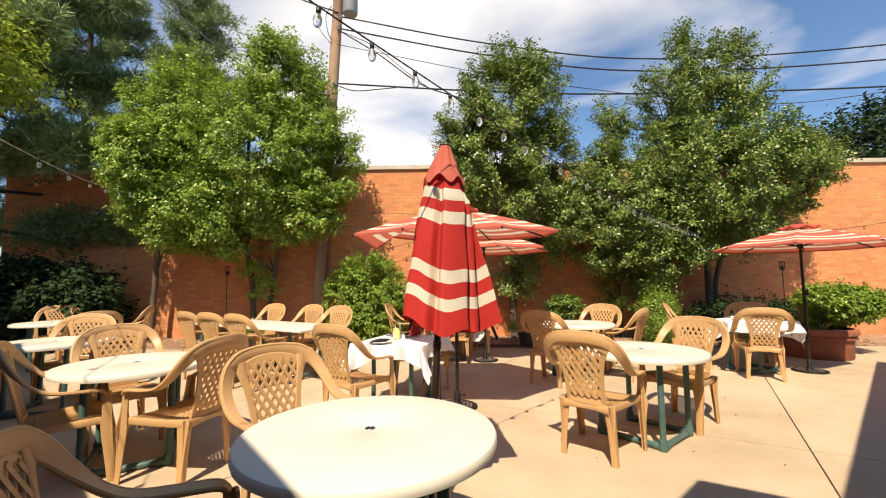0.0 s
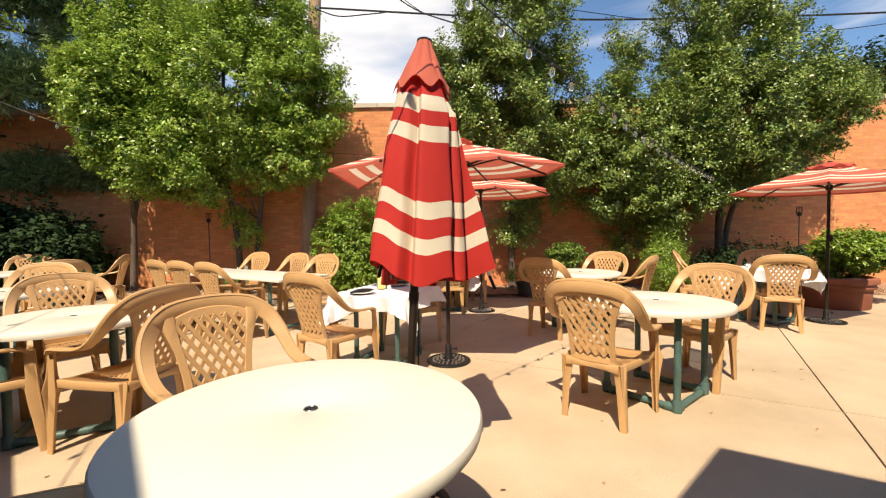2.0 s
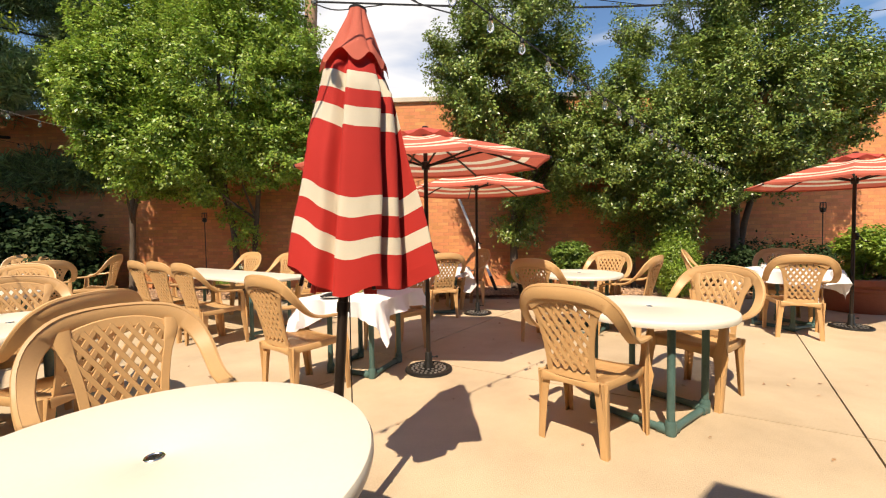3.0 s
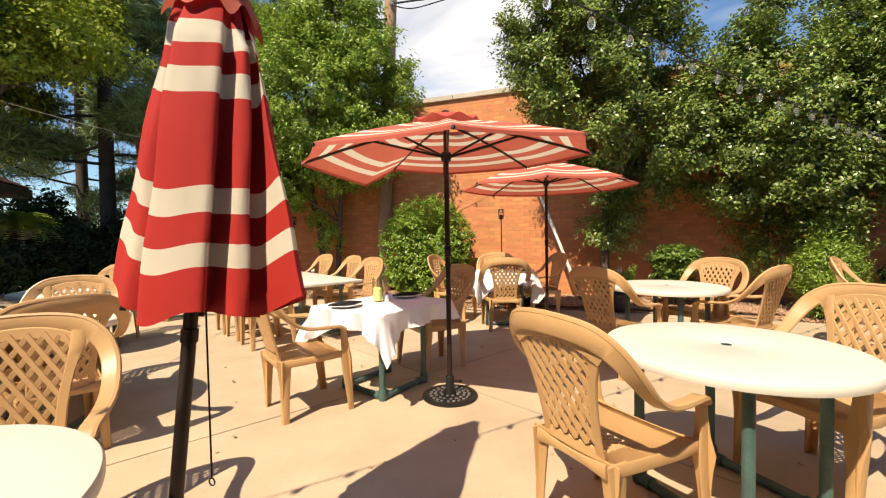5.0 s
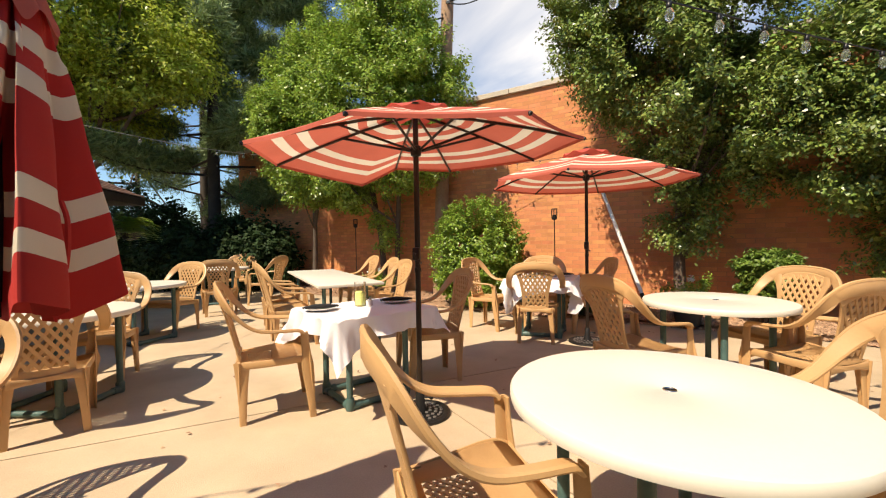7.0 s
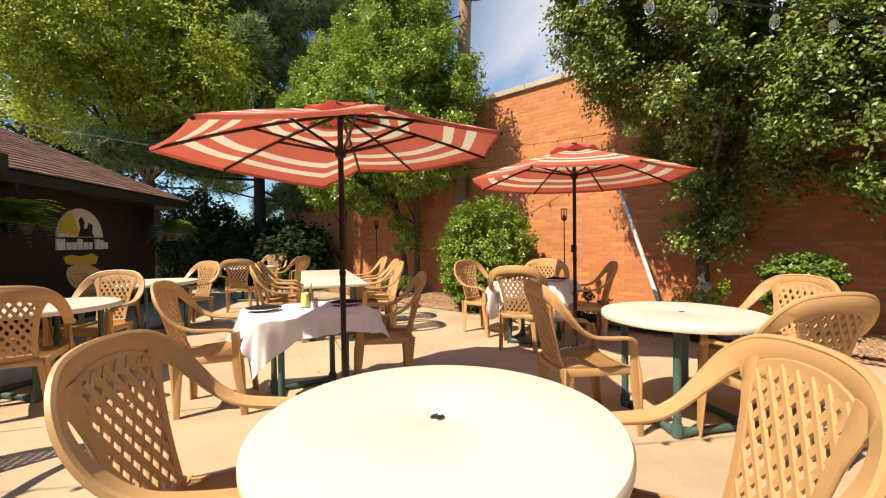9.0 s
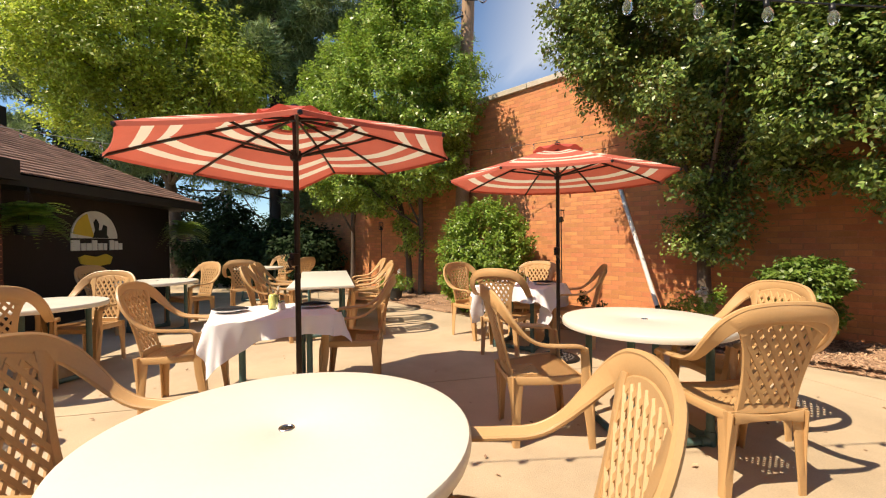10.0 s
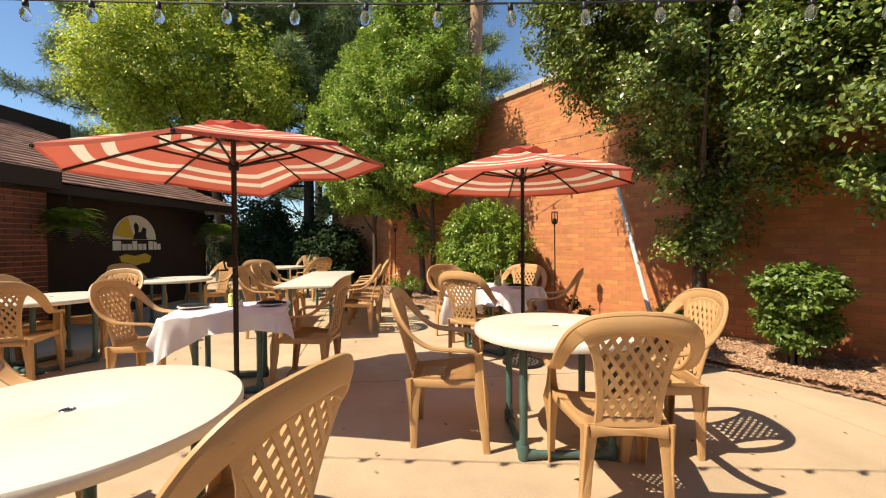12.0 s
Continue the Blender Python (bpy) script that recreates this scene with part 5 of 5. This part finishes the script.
shrub("conifer_shrub", "feathery upright green conifer in the bed", 4.42, 9.0, [((4.42, 9.0, 0.58), (0.33, 0.31, 0.5)), ((4.42, 9.0, 1.0), (0.17, 0.17, 0.45))], 1700, 14, 0.05, M_LEAF_BUSH, 33, upward=1.6, shell=0.3, aspect=0.28, length=0.22)
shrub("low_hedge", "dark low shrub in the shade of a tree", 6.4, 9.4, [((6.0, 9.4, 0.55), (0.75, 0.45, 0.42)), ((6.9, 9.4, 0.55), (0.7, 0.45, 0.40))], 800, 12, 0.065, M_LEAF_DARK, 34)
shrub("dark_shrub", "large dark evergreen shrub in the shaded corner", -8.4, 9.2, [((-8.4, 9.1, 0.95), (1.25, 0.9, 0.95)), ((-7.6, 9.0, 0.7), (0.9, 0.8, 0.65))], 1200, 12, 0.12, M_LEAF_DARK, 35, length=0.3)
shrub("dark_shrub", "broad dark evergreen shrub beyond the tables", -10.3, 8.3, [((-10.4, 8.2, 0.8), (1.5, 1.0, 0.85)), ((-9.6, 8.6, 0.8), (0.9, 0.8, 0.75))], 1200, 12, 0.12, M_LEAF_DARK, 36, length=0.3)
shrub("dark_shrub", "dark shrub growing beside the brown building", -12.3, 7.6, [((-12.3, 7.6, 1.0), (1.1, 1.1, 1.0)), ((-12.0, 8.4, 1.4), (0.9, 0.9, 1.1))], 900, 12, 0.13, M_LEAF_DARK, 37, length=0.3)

# the big planter
PX, PY = 6.62, 7.92
pl = thing("planter", Matrix.Translation((PX, PY, 0)), "low round terracotta-coloured planter with a rolled rim", "planter")
bm = bmesh.new()
lathe(bm, [(0, 0), (0.455, 0.0), (0.47, 0.02), (0.485, 0.30), (0.50, 0.315), (0.525, 0.33), (0.53, 0.355), (0.515, 0.375), (0.525, 0.395), (0.555, 0.41), (0.56, 0.45), (0.55, 0.49), (0.52, 0.50), (0.49, 0.50), (0.47, 0.46), (0, 0.44)], 64)
part("bowl", bm, M_TERRACOTTA, pl)
bm = bmesh.new()
lathe(bm, [(0, 0.455), (0.32, 0.47), (0.472, 0.455)], 40)
part("soil", bm, M_EARTH, pl)
shrub("planter_shrub", "rounded green shrub growing in a terracotta planter", PX, PY, [((PX + 0.42, PY + 0.1, 0.90), (0.56, 0.48, 0.36)), ((PX + 0.85, PY + 0.12, 0.84), (0.5, 0.42, 0.36)), ((PX - 0.02, PY, 0.68), (0.28, 0.34, 0.24))], 860, 32, 0.052, M_LEAF_BUSH, 38, spray=(0.06, 0.10))


def flower_pot(x, y, label, r, h, mat, seed, flowers):
    pt = thing("flower_pot", Matrix.Translation((x, y, 0)), label, "plant pot", "flower pots")
    bm = bmesh.new()
    lathe(bm, [(0, 0.05), (r * 0.7, 0.05), (r * 0.95, h), (r, h), (r, h + 0.03), (r * 0.9, h + 0.03), (r * 0.85, h - 0.02), (0, h - 0.02)], 28)
    part("pot", bm, M_POT, pt)
    rng = np.random.default_rng(seed)
    pts, out, _ = crown_points(rng, [((0, 0, h + 0.17), (r * 1.6, r * 1.6, 0.2))], 130, 9, 0.16, 0.4, 0.7)
    v, q = leaves(pts, out, 0.05, rng, 0.4)
    array_mesh("foliage", v, q, mat, pt)
    if flowers:
        pts, out, _ = crown_points(rng, [((0, 0, h + 0.24), (r * 1.6, r * 1.6, 0.22))], 22, 5, 0.03, 0.2, 0.5)
        v, q = leaves(pts, out, 0.035, rng, 0.9)
        array_mesh("blossom", v, q, M_FLOWER, pt, "white blossom")


flower_pot(-3.95, 9.15, "black pot of white flowers at the edge of the bed", 0.17, 0.26, M_LEAF_BUSH, 41, True)
flower_pot(1.75, 9.05, "black pot with a half-dry plant by the bed", 0.20, 0.27, M_LEAF_BUSH, 42, True)
flower_pot(0.35, 9.15, "low black pot with grassy leaves by the wall", 0.14, 0.12, M_LEAF_DARK, 43, False)

# ---- far trees ----


M_PINE_BARK = material("pine_bark", (0.060, 0.047, 0.038), 0.9, 0.35, 4, 30, 0.6)


def pine(x, y, h, r, label, seed, tufts=1500, z0=2.5):
    """A tall pine: bare dark trunk, level limbs, clumps of needles."""
    rng = np.random.default_rng(seed)
    t = thing("pine_tree", Matrix.Translation((x, y, 0)), label, "tree", "tall pines")
    bm = bmesh.new()
    tube(bm, [(0, 0, -0.05), (0.05, 0, h * 0.3), (0.0, 0.08, h * 0.65), (0.0, 0, h)], [0.20, 0.17, 0.11, 0.03], 10)
    ends = []
    for k in range(46):
        z = z0 + (h - z0) * (k / 46) ** 0.9
        a = k * 2.4 + rng.uniform(-0.3, 0.3)
        ln = r * (1 - 0.72 * ((z - z0) / (h - z0)) ** 1.2) * rng.uniform(0.65, 1.1)
        p, q = Vector((0, 0, z)), Vector((ln * math.cos(a), ln * math.sin(a), z + 0.25 * ln * rng.uniform(-0.3, 1)))
        m = p.lerp(q, 0.5) - Vector((0, 0, 0.06 * ln))
        tube(bm, spline([p, m, q], 3), [0.045, 0.04, 0.034, 0.028, 0.022, 0.016, 0.008], 5)
        ends.append((p, q))
    part("trunk", bm, M_PINE_BARK, t)
    E = rng.integers(0, len(ends), tufts)
    s = rng.uniform(0.3, 1.05, tufts)
    c = np.array([np.array(ends[e][0]) * (1 - u) + np.array(ends[e][1]) * u for e, u in zip(E, s)]) + rng.normal(0, 0.16, (tufts, 3))
    per = 20
    d = rng.normal(0, 1, (tufts, per, 3)) + np.array([0, 0, 0.35])
    d /= np.linalg.norm(d, axis=2)[:, :, None]
    pts = (c[:, None, :] + d * rng.uniform(0.02, 0.16, (tufts, per, 1))).reshape(-1, 3)
    dd = d.reshape(-1, 3)
    n = len(pts)
    side = np.cross(dd, rng.normal(0, 1, (n, 3)))
    side /= np.linalg.norm(side, axis=1)[:, None]
    L1, W = rng.uniform(0.12, 0.23, n)[:, None], 0.0135
    v = np.stack([pts - side * W, pts + side * W, pts + dd * L1 + side * W * 0.4, pts + dd * L1 - side * W * 0.4], 1).reshape(-1, 3)
    o = np.arange(n)[:, None] * 4
    array_mesh("needles", v, np.concatenate([o, o + 1, o + 2, o + 3], 1), M_NEEDLE, t)


pine(-10.75, 9.38, 13.0, 4.6, "tall dark pine before the end of the brick wall", 51, 17500, 2.7)
pine(-13.0, 14.5, 14.0, 3.6, "tall dark pine behind the brick wall", 52, 3400)
pine(-15.5, 11.5, 14.5, 3.6, "tall dark pine beyond the corner", 53, 2600)
pine(-19.2, 4.3, 13.5, 4.6, "tall dark pine beyond the brown building", 55, 5200, 3.0)
pine(-9.5, 15.5, 12.5, 3.2, "dark pine rising over the wall", 54, 2800)
tree("maple_tree", "broad light-green maple over the brown building's corner", [[(-12.4, 6.9, -0.05, 0.22), (-12.3, 6.8, 2.5, 0.17), (-11.7, 6.3, 5.0, 0.11), (-11.0, 5.8, 7.0, 0.05)]],
     [((-10.9, 5.5, 6.6), (2.3, 2.4, 1.7)), ((-10.8, 7.4, 6.1), (1.7, 1.5, 1.4)), ((-10.9, 4.3, 6.2), (1.6, 1.3, 1.2)), ((-10.6, 5.8, 8.0), (1.6, 1.8, 1.0)), ((-11.8, 7.4, 4.5), (1.2, 1.4, 1.1)), ((-11.6, 5.4, 4.8), (1.6, 1.8, 0.9)), ((-8.9, 7.1, 6.2), (1.1, 1.1, 1.2)), ((-9.3, 6.7, 5.0), (0.9, 0.9, 0.7)), ((-8.3, 7.5, 5.3), (0.8, 0.8, 0.7))], 1250, 80, 0.105, M_LEAF_LIGHT, 61, limbs=26, aspect=0.5, reach=(0.28, 0.55))
tree("maple_tree", "dark leafy tree rising behind the brick wall", [[(15.2, 16.2, -0.05, 0.2), (15.2, 16.2, 3.0, 0.15), (15.2, 16.2, 6.0, 0.08)]],
     [((15.4, 16.2, 5.6), (2.8, 2.2, 2.3)), ((17.5, 16.2, 5.8), (2.4, 2.0, 2.6))], 360, 60, 0.19, M_LEAF_DARK, 62, reach=(0.4, 0.7), thin=0.2)
tree("maple_tree", "dense dark trees behind the board fence", [[(-20.5, 11.0, -0.05, 0.2), (-20.5, 11.0, 3.0, 0.15), (-20.5, 11.0, 5.0, 0.08)]],
     [((-20.5, 9.0, 2.4), (2.2, 3.0, 1.6)), ((-20.5, 14.5, 1.5), (2.2, 3.4, 1.1)), ((-20.5, 5.0, 4.0), (2.2, 3.5, 2.2))], 640, 56, 0.2, M_LEAF_DARK, 63, reach=(0.4, 0.7), thin=0.15)

# ---- board fence ----
fence = thing("fence", label="dark stained board fence behind the shrubs", category="fence")
bm = bmesh.new()
box(bm, (0, 0, 0.95), (0.02, 0.135, 1.9), bevel=0.0)
bm.verts.ensure_lookup_table()
for v in bm.verts:
    if v.co.z > 1 and abs(v.co.y) > 0.06:
        v.co.z -= 0.04
me_board = bpy.data.meshes.new("board")
bm.to_mesh(me_board)
bm.free()
me_board.materials.append(M_FENCE)
for k in range(84):
    ob = new("board", me_board)
    ob.parent = fence
    ob.matrix_basis = Matrix.Translation((-17.0 - (0.025 if k % 2 else 0), 4.5 + 0.15 * k, 0.04 * math.sin(k * 12.9)))
for z in (0.4, 1.5):
    bm = bmesh.new()
    box(bm, (-17.05, 10.8, z), (0.05, 12.6, 0.09))
    part("rail", bm, M_FENCE, fence)

# ---- the brown building ----
NV, VV = Vector((0.667, 0.745, 0)), Vector((-0.745, 0.667, 0))
E1 = Vector((-8.16, 6.56, 0))
EAVE, RISE, RUN, LONG = 2.235, 1.64, 3.12, 10.0


def bp(along, back, z):
    """A place on the brown building: metres from its far corner along the eave, metres behind the eave, height."""
    return E1 - VV * along - NV * back + Vector((0, 0, z))


house = thing("brown_building", Matrix(), "low dark brown building with a hipped shingle roof, in shade", "building")
bm = bmesh.new()


def prism(bm, pts, z0, z1):
    lo = [bm.verts.new((p.x, p.y, z0)) for p in pts]
    hi = [bm.verts.new((p.x, p.y, z1)) for p in pts]
    bm.faces.new(lo[::-1])
    bm.faces.new(hi)
    for k in range(len(pts)):
        bm.faces.new((lo[k], lo[(k + 1) % len(pts)], hi[(k + 1) % len(pts)], hi[k]))
    bmesh.ops.recalc_face_normals(bm, faces=bm.faces)


prism(bm, [bp(0.5, 0.5, 0), bp(LONG, 0.5, 0), bp(LONG, 5.7, 0), bp(0.5, 5.7, 0)], -0.05, EAVE - 0.06)
part("wall", bm, M_DARKWALL, house, smooth=False)
bm = bmesh.new()
prism(bm, [bp(0, 0, 0), bp(LONG, 0, 0), bp(LONG, 6.24, 0), bp(0, 6.24, 0)], EAVE - 0.17, EAVE - 0.02)
part("fascia", bm, M_FASCIA, house, smooth=False)
bm = bmesh.new()
A0, A1, A2, A3 = bp(0, 0, EAVE), bp(LONG, 0, EAVE), bp(LONG, RUN, EAVE + RISE), bp(RUN, RUN, EAVE + RISE)
B0, B1 = bp(0, 6.24, EAVE), bp(LONG, 6.24, EAVE)
vs = [bm.verts.new(p) for p in (A0, A1, A2, A3, B0, B1)]
bm.faces.new((vs[0], vs[1], vs[2], vs[3]))
bm.faces.new((vs[0], vs[3], vs[4]))
bm.faces.new((vs[4], vs[3], vs[2], vs[5]))
bm.faces.new((vs[1], vs[5], vs[2]))
roof = part("roof", bm, M_ROOFING, house, "brown asphalt shingles", smooth=False)
# courses of shingle tabs
rng = np.random.default_rng(71)
VT, QT = [], []
courses = 26
for k in range(courses):
    t0, t1 = k / courses, (k + 1.25) / courses
    a = RUN * t0 + rng.uniform(-0.2, 0)
    while a < LONG:
        w = rng.uniform(0.24, 0.34)
        lift = 0.010 + rng.uniform(0, 0.007)
        a0, a1 = max(a, RUN * t0), min(a + w - 0.008, LONG)
        if a1 > a0 + 0.03:
            quad = [bp(a0, RUN * t0, EAVE + RISE * t0 + lift + 0.012), bp(a1, RUN * t0, EAVE + RISE * t0 + lift + 0.012), bp(a1, RUN * t1, EAVE + RISE * t1 + 0.004), bp(a0, RUN * t1, EAVE + RISE * t1 + 0.004)]
            edge = [p - Vector((0, 0, lift + 0.006)) for p in quad[:2]]
            o = len(VT)
            VT += quad + edge
            QT += [(o, o + 1, o + 2, o + 3), (o, o + 4, o + 5, o + 1)]
        a += w
shing = array_mesh("shingles", np.array([tuple(p) for p in VT]), np.array(QT), M_SHINGLE, roof, kind="stuff", flat=True)
bm = bmesh.new()
prism(bm, [bp(1.75, 2.8, 0), bp(LONG, 2.8, 0), bp(LONG, 4.2, 0), bp(1.75, 4.2, 0)], EAVE + 0.7, EAVE + 1.76)
part("roof_box", bm, M_FASCIA, house, "dark roof-top box", smooth=False)

# brick pier with real courses
PIER = Vector((-4.63, 3.37, 0))
pier = thing("brick_pier", Matrix(), "red brick pier of the brown building, coloured dark for shade", "pier")
bm = bmesh.new()
cor = [PIER, PIER - VV * 1.6, PIER - VV * 1.6 - NV * 1.6, PIER - NV * 1.6]
prism(bm, [p + Vector((0, 0, 0)) for p in cor], -0.05, 2.12)
part("core", bm, M_MORTAR, pier, smooth=False)
bm = bmesh.new()
for z in range(28):
    for side, (o, d, nn, ln) in enumerate(((PIER, -VV, NV, 1.6), (PIER, -NV, VV, 1.6))):
        a = -0.11 if z % 2 else 0.0
        while a < ln:
            a0, a1 = max(a, 0.0), min(a + 0.21, ln)
            if a1 - a0 > 0.03:
                c = o + d * ((a0 + a1) / 2) + nn * 0.004 + Vector((0, 0, 0.04 + 0.0755 * z))
                box(bm, c, (a1 - a0, 0.014, 0.064), Matrix.Rotation(math.atan2(d.y, d.x), 3, "Z"))
            a += 0.22
tagged(part("brick_facing", bm, M_SHADED_BRICK, pier, smooth=False), kind="stuff")
bm = bmesh.new()
prism(bm, [PIER + VV * 0.12 + NV * 0.14, PIER - VV * 2.6 + NV * 0.14, PIER - VV * 2.6 - NV * 1.9, PIER + VV * 0.12 - NV * 1.9], 2.12, 2.38)
part("flat_roof", bm, M_FASCIA, pier, "dark flat roof edge", smooth=False)

# painted sign on the brown wall: plain shapes in its colours
sign = thing("wall_sign", Matrix(), "painted wall sign with a pale half disc and a yellow scroll", "sign")


def on_wall(a, z, proud=0.0):
    return bp(a, 0.5 - proud, z)


S0 = (Vector((-6.62, 4.55, 0)) - E1).dot(-VV) + 0.16


def plaque(name, outline, mat, proud, thick=0.02):
    bm = bmesh.new()
    f = [bm.verts.new(on_wall(S0 + 0.78 * a, 1.28 + 0.78 * (z - 1.28), proud + thick)) for a, z in outline]
    b = [bm.verts.new(on_wall(S0 + 0.78 * a, 1.28 + 0.78 * (z - 1.28), 0.002)) for a, z in outline]
    bm.faces.new(f)
    for k in range(len(f)):
        bm.faces.new((f[k], f[(k + 1) % len(f)], b[(k + 1) % len(f)], b[k]))
    bmesh.ops.recalc_face_normals(bm, faces=bm.faces)
    return part(name, bm, mat, sign, smooth=False)


arc = [(0.66 * math.cos(math.pi * k / 24), 1.42 + 0.62 * math.sin(math.pi * k / 24)) for k in range(25)]
plaque("half_disc", arc, M_SIGN_WHITE, 0.0)
plaque("yellow_sector", [(0.05, 1.44)] + [(0.62 * math.cos(math.pi * k / 24), 1.44 + 0.57 * math.sin(math.pi * k / 24)) for k in range(1, 10)], M_SIGN_YELLOW, 0.008)
plaque("dark_motif", [(0.10, 1.43), (0.02, 1.60), (0.06, 1.78), (0.0, 1.86), (-0.08, 1.76), (-0.06, 1.60), (-0.18, 1.62), (-0.22, 1.74), (-0.32, 1.70), (-0.30, 1.52), (-0.36, 1.43)], M_SIGN_BLACK, 0.016)
for k, (a0, a1, z0, z1) in enumerate(((0.66, 0.44, 1.15, 1.38), (0.40, 0.28, 1.15, 1.31), (0.25, 0.12, 1.15, 1.31), (0.09, -0.04, 1.15, 1.38), (-0.08, -0.2, 1.15, 1.31), (-0.23, -0.33, 1.15, 1.31), (-0.42, -0.55, 1.15, 1.38), (-0.58, -0.68, 1.15, 1.36), (-0.71, -0.82, 1.15, 1.31))):
    plaque("lettering_bar", [(a0, z0), (a0, z1), (a1, z1), (a1, z0)], M_SIGN_WHITE, 0.0)
plaque("yellow_scroll", [(0.42, 0.86), (0.48, 1.0), (0.3, 1.05), (0.0, 1.0), (-0.3, 1.06), (-0.5, 0.98), (-0.42, 0.82), (-0.2, 0.80), (0.0, 0.76), (0.2, 0.82)], M_SIGN_YELLOW, 0.0)


def hanging_fern(along, z, label, seed):
    p = bp(along, -0.1, 0)
    fn = thing("hanging_fern", Matrix.Translation((p.x, p.y, 0)), label, "plant", "hanging ferns")
    bm = bmesh.new()
    lathe(bm, [(0, z - 0.12), (0.12, z - 0.1), (0.17, z + 0.02), (0.15, z + 0.02), (0, z)], 20)
    part("basket", bm, M_POT, fn)
    bm = bmesh.new()
    for k in range(3):
        a = 2.1 * k
        tube(bm, [(0.15 * math.cos(a), 0.15 * math.sin(a), z), (0, 0, EAVE - 0.18)], 0.004, 4)
    part("chain", bm, M_BLACK, fn)
    rng = np.random.default_rng(seed)
    V_, Q_ = [], []
    for k in range(190):
        a, e = rng.uniform(0, 6.28), rng.uniform(0.2, 1.5)
        ln = rng.uniform(0.40, 0.64)
        hd = np.array([math.cos(a), math.sin(a), 0])
        for i in range(15):
            t = (i + 1) / 15
            c = hd * (ln * t * math.cos(e * (1 - 0.4 * t))) + np.array([0, 0, z + 0.05 + ln * (1.25 * math.sin(e) * t - 0.85 * t * t)])
            sd = np.cross(hd, [0, 0, 1])
            w = 0.062 * math.sin(math.pi * min(t * 0.9 + 0.1, 1)) + 0.012
            o = len(V_)
            b = hd * 0.022 + np.array([0, 0, 0.004])
            V_ += [c - sd * w, c - b, c + sd * w, c + b]
            Q_ += [(o, o + 1, o + 2, o + 3)]
    array_mesh("fronds", np.array(V_), np.array(Q_), M_LEAF, fn)


hanging_fern(4.52, 1.52, "green fern in a basket hanging from the eave", 81)
hanging_fern(0.95, 1.45, "dark green fern hanging near the building's corner", 82)

# ---- behind the camera, unseen: plain restaurant walls and a flat roof added for shade ----
bm = bmesh.new()
# outline shaped so that its corners throw the near patio shadow
prism(bm, [Vector(p).to_3d() for p in ((-1.15, 0.65), (-0.28, -0.35), (1.36, 1.20), (1.98, 0.86), (6.6, 5.25), (14.0, -2.5), (3.0, -13.0), (-8.0, -6.0))], 2.72, 3.0)
tagged(part("shadow_roof", bm, M_ROOFING, smooth=False), "unseen dark flat roof, added to cast the shadow on the near patio", "roof", kind="structure")
bm = bmesh.new()
prism(bm, [Vector(p).to_3d() for p in ((-0.9, -1.3), (1.5, 0.55), (2.2, 0.0), (6.9, 4.5), (13.4, -2.4), (3.0, -12.3), (-7.3, -5.9))], -0.05, 2.72)
tagged(part("unseen_wall", bm, M_BOUNCE_WALL, smooth=False), "plain unseen wall added behind the patio, dark to cut bounced light", "wall", kind="structure")

# ---- small things on the patio ----
rng = np.random.default_rng(91)
n = 130
c = np.stack([rng.uniform(-2.5, 4, n), rng.uniform(2.5, 8.8, n), np.full(n, 0.006)], 1)
v, q = leaves(c, np.tile([0, 0, 1.0], (n, 1)), 0.035, rng, 0.7, 0)
v[:, 2] = np.clip(v[:, 2], 0.003, 0.022)
tagged(array_mesh("fallen_leaves", v, q, M_CHIP), "a few dry fallen leaves on the concrete", "leaves", kind="stuff")

# ---- bricks of the wall, each with its own edges ----
PROUD = 0.0030


def brick_arrays(rects):
    r = np.array(rects)
    x0, x1, z0, z1 = r.T
    yb, yf, bv = WALL_Y + 0.012, WALL_Y - PROUD, 0.003
    n = len(r)
    one = np.ones(n)
    v = np.stack([np.stack(k, 1) for k in (
        (x0, yb * one, z0), (x1, yb * one, z0), (x1, yb * one, z1), (x0, yb * one, z1),
        (x0 + bv, yf * one, z0 + bv), (x1 - bv, yf * one, z0 + bv), (x1 - bv, yf * one, z1 - bv), (x0 + bv, yf * one, z1 - bv))], 1)
    return v, ((4, 5, 6, 7), (0, 1, 5, 4), (1, 2, 6, 5), (2, 3, 7, 6), (3, 0, 4, 7))


rects, near = [], []
rng = np.random.default_rng(5)
k, z = 0, 0.02
while z + ROW < WALL_TOP:
    x = WALL_L + (LEN / 2 if k % 2 else 0) - LEN
    while x < WALL_R:
        a, b = max(x + 0.005, WALL_L), min(x + LEN - 0.005, WALL_R)
        if b - a > 0.04:
            j = rng.normal(0, 0.0012, 2)
            (near if -0.45 < x < 1.9 and 0.35 < z < 2.45 else rects).append((a + j[0], b + j[0], z + 0.0038 + j[1], z + ROW - 0.0038 + j[1]))
        x += LEN
    z += ROW
    k += 1
v, f = brick_arrays(rects)
o = np.arange(len(rects))[:, None] * 8
array_mesh("brick_facing", v.reshape(-1, 3), np.concatenate([np.concatenate([o + i for i in q], 1) for q in f], 0), M_BRICK, wall, kind="stuff", flat=True)
me_brick = None
for a, b, z0, z1 in near:
    if me_brick is None:
        v, f = brick_arrays([(-LEN / 2 + 0.005, LEN / 2 - 0.005, -ROW / 2 + 0.0038, ROW / 2 - 0.0038)])
        me_brick = bpy.data.meshes.new("brick")
        me_brick.from_pydata([tuple(p) for p in v[0]], [], list(f))
        me_brick.materials.append(M_BRICK_PIECE)
    ob = new("brick", me_brick)
    ob.parent = wall
    ob.matrix_basis = Matrix.Translation(((a + b) / 2, 0, (z0 + z1) / 2))
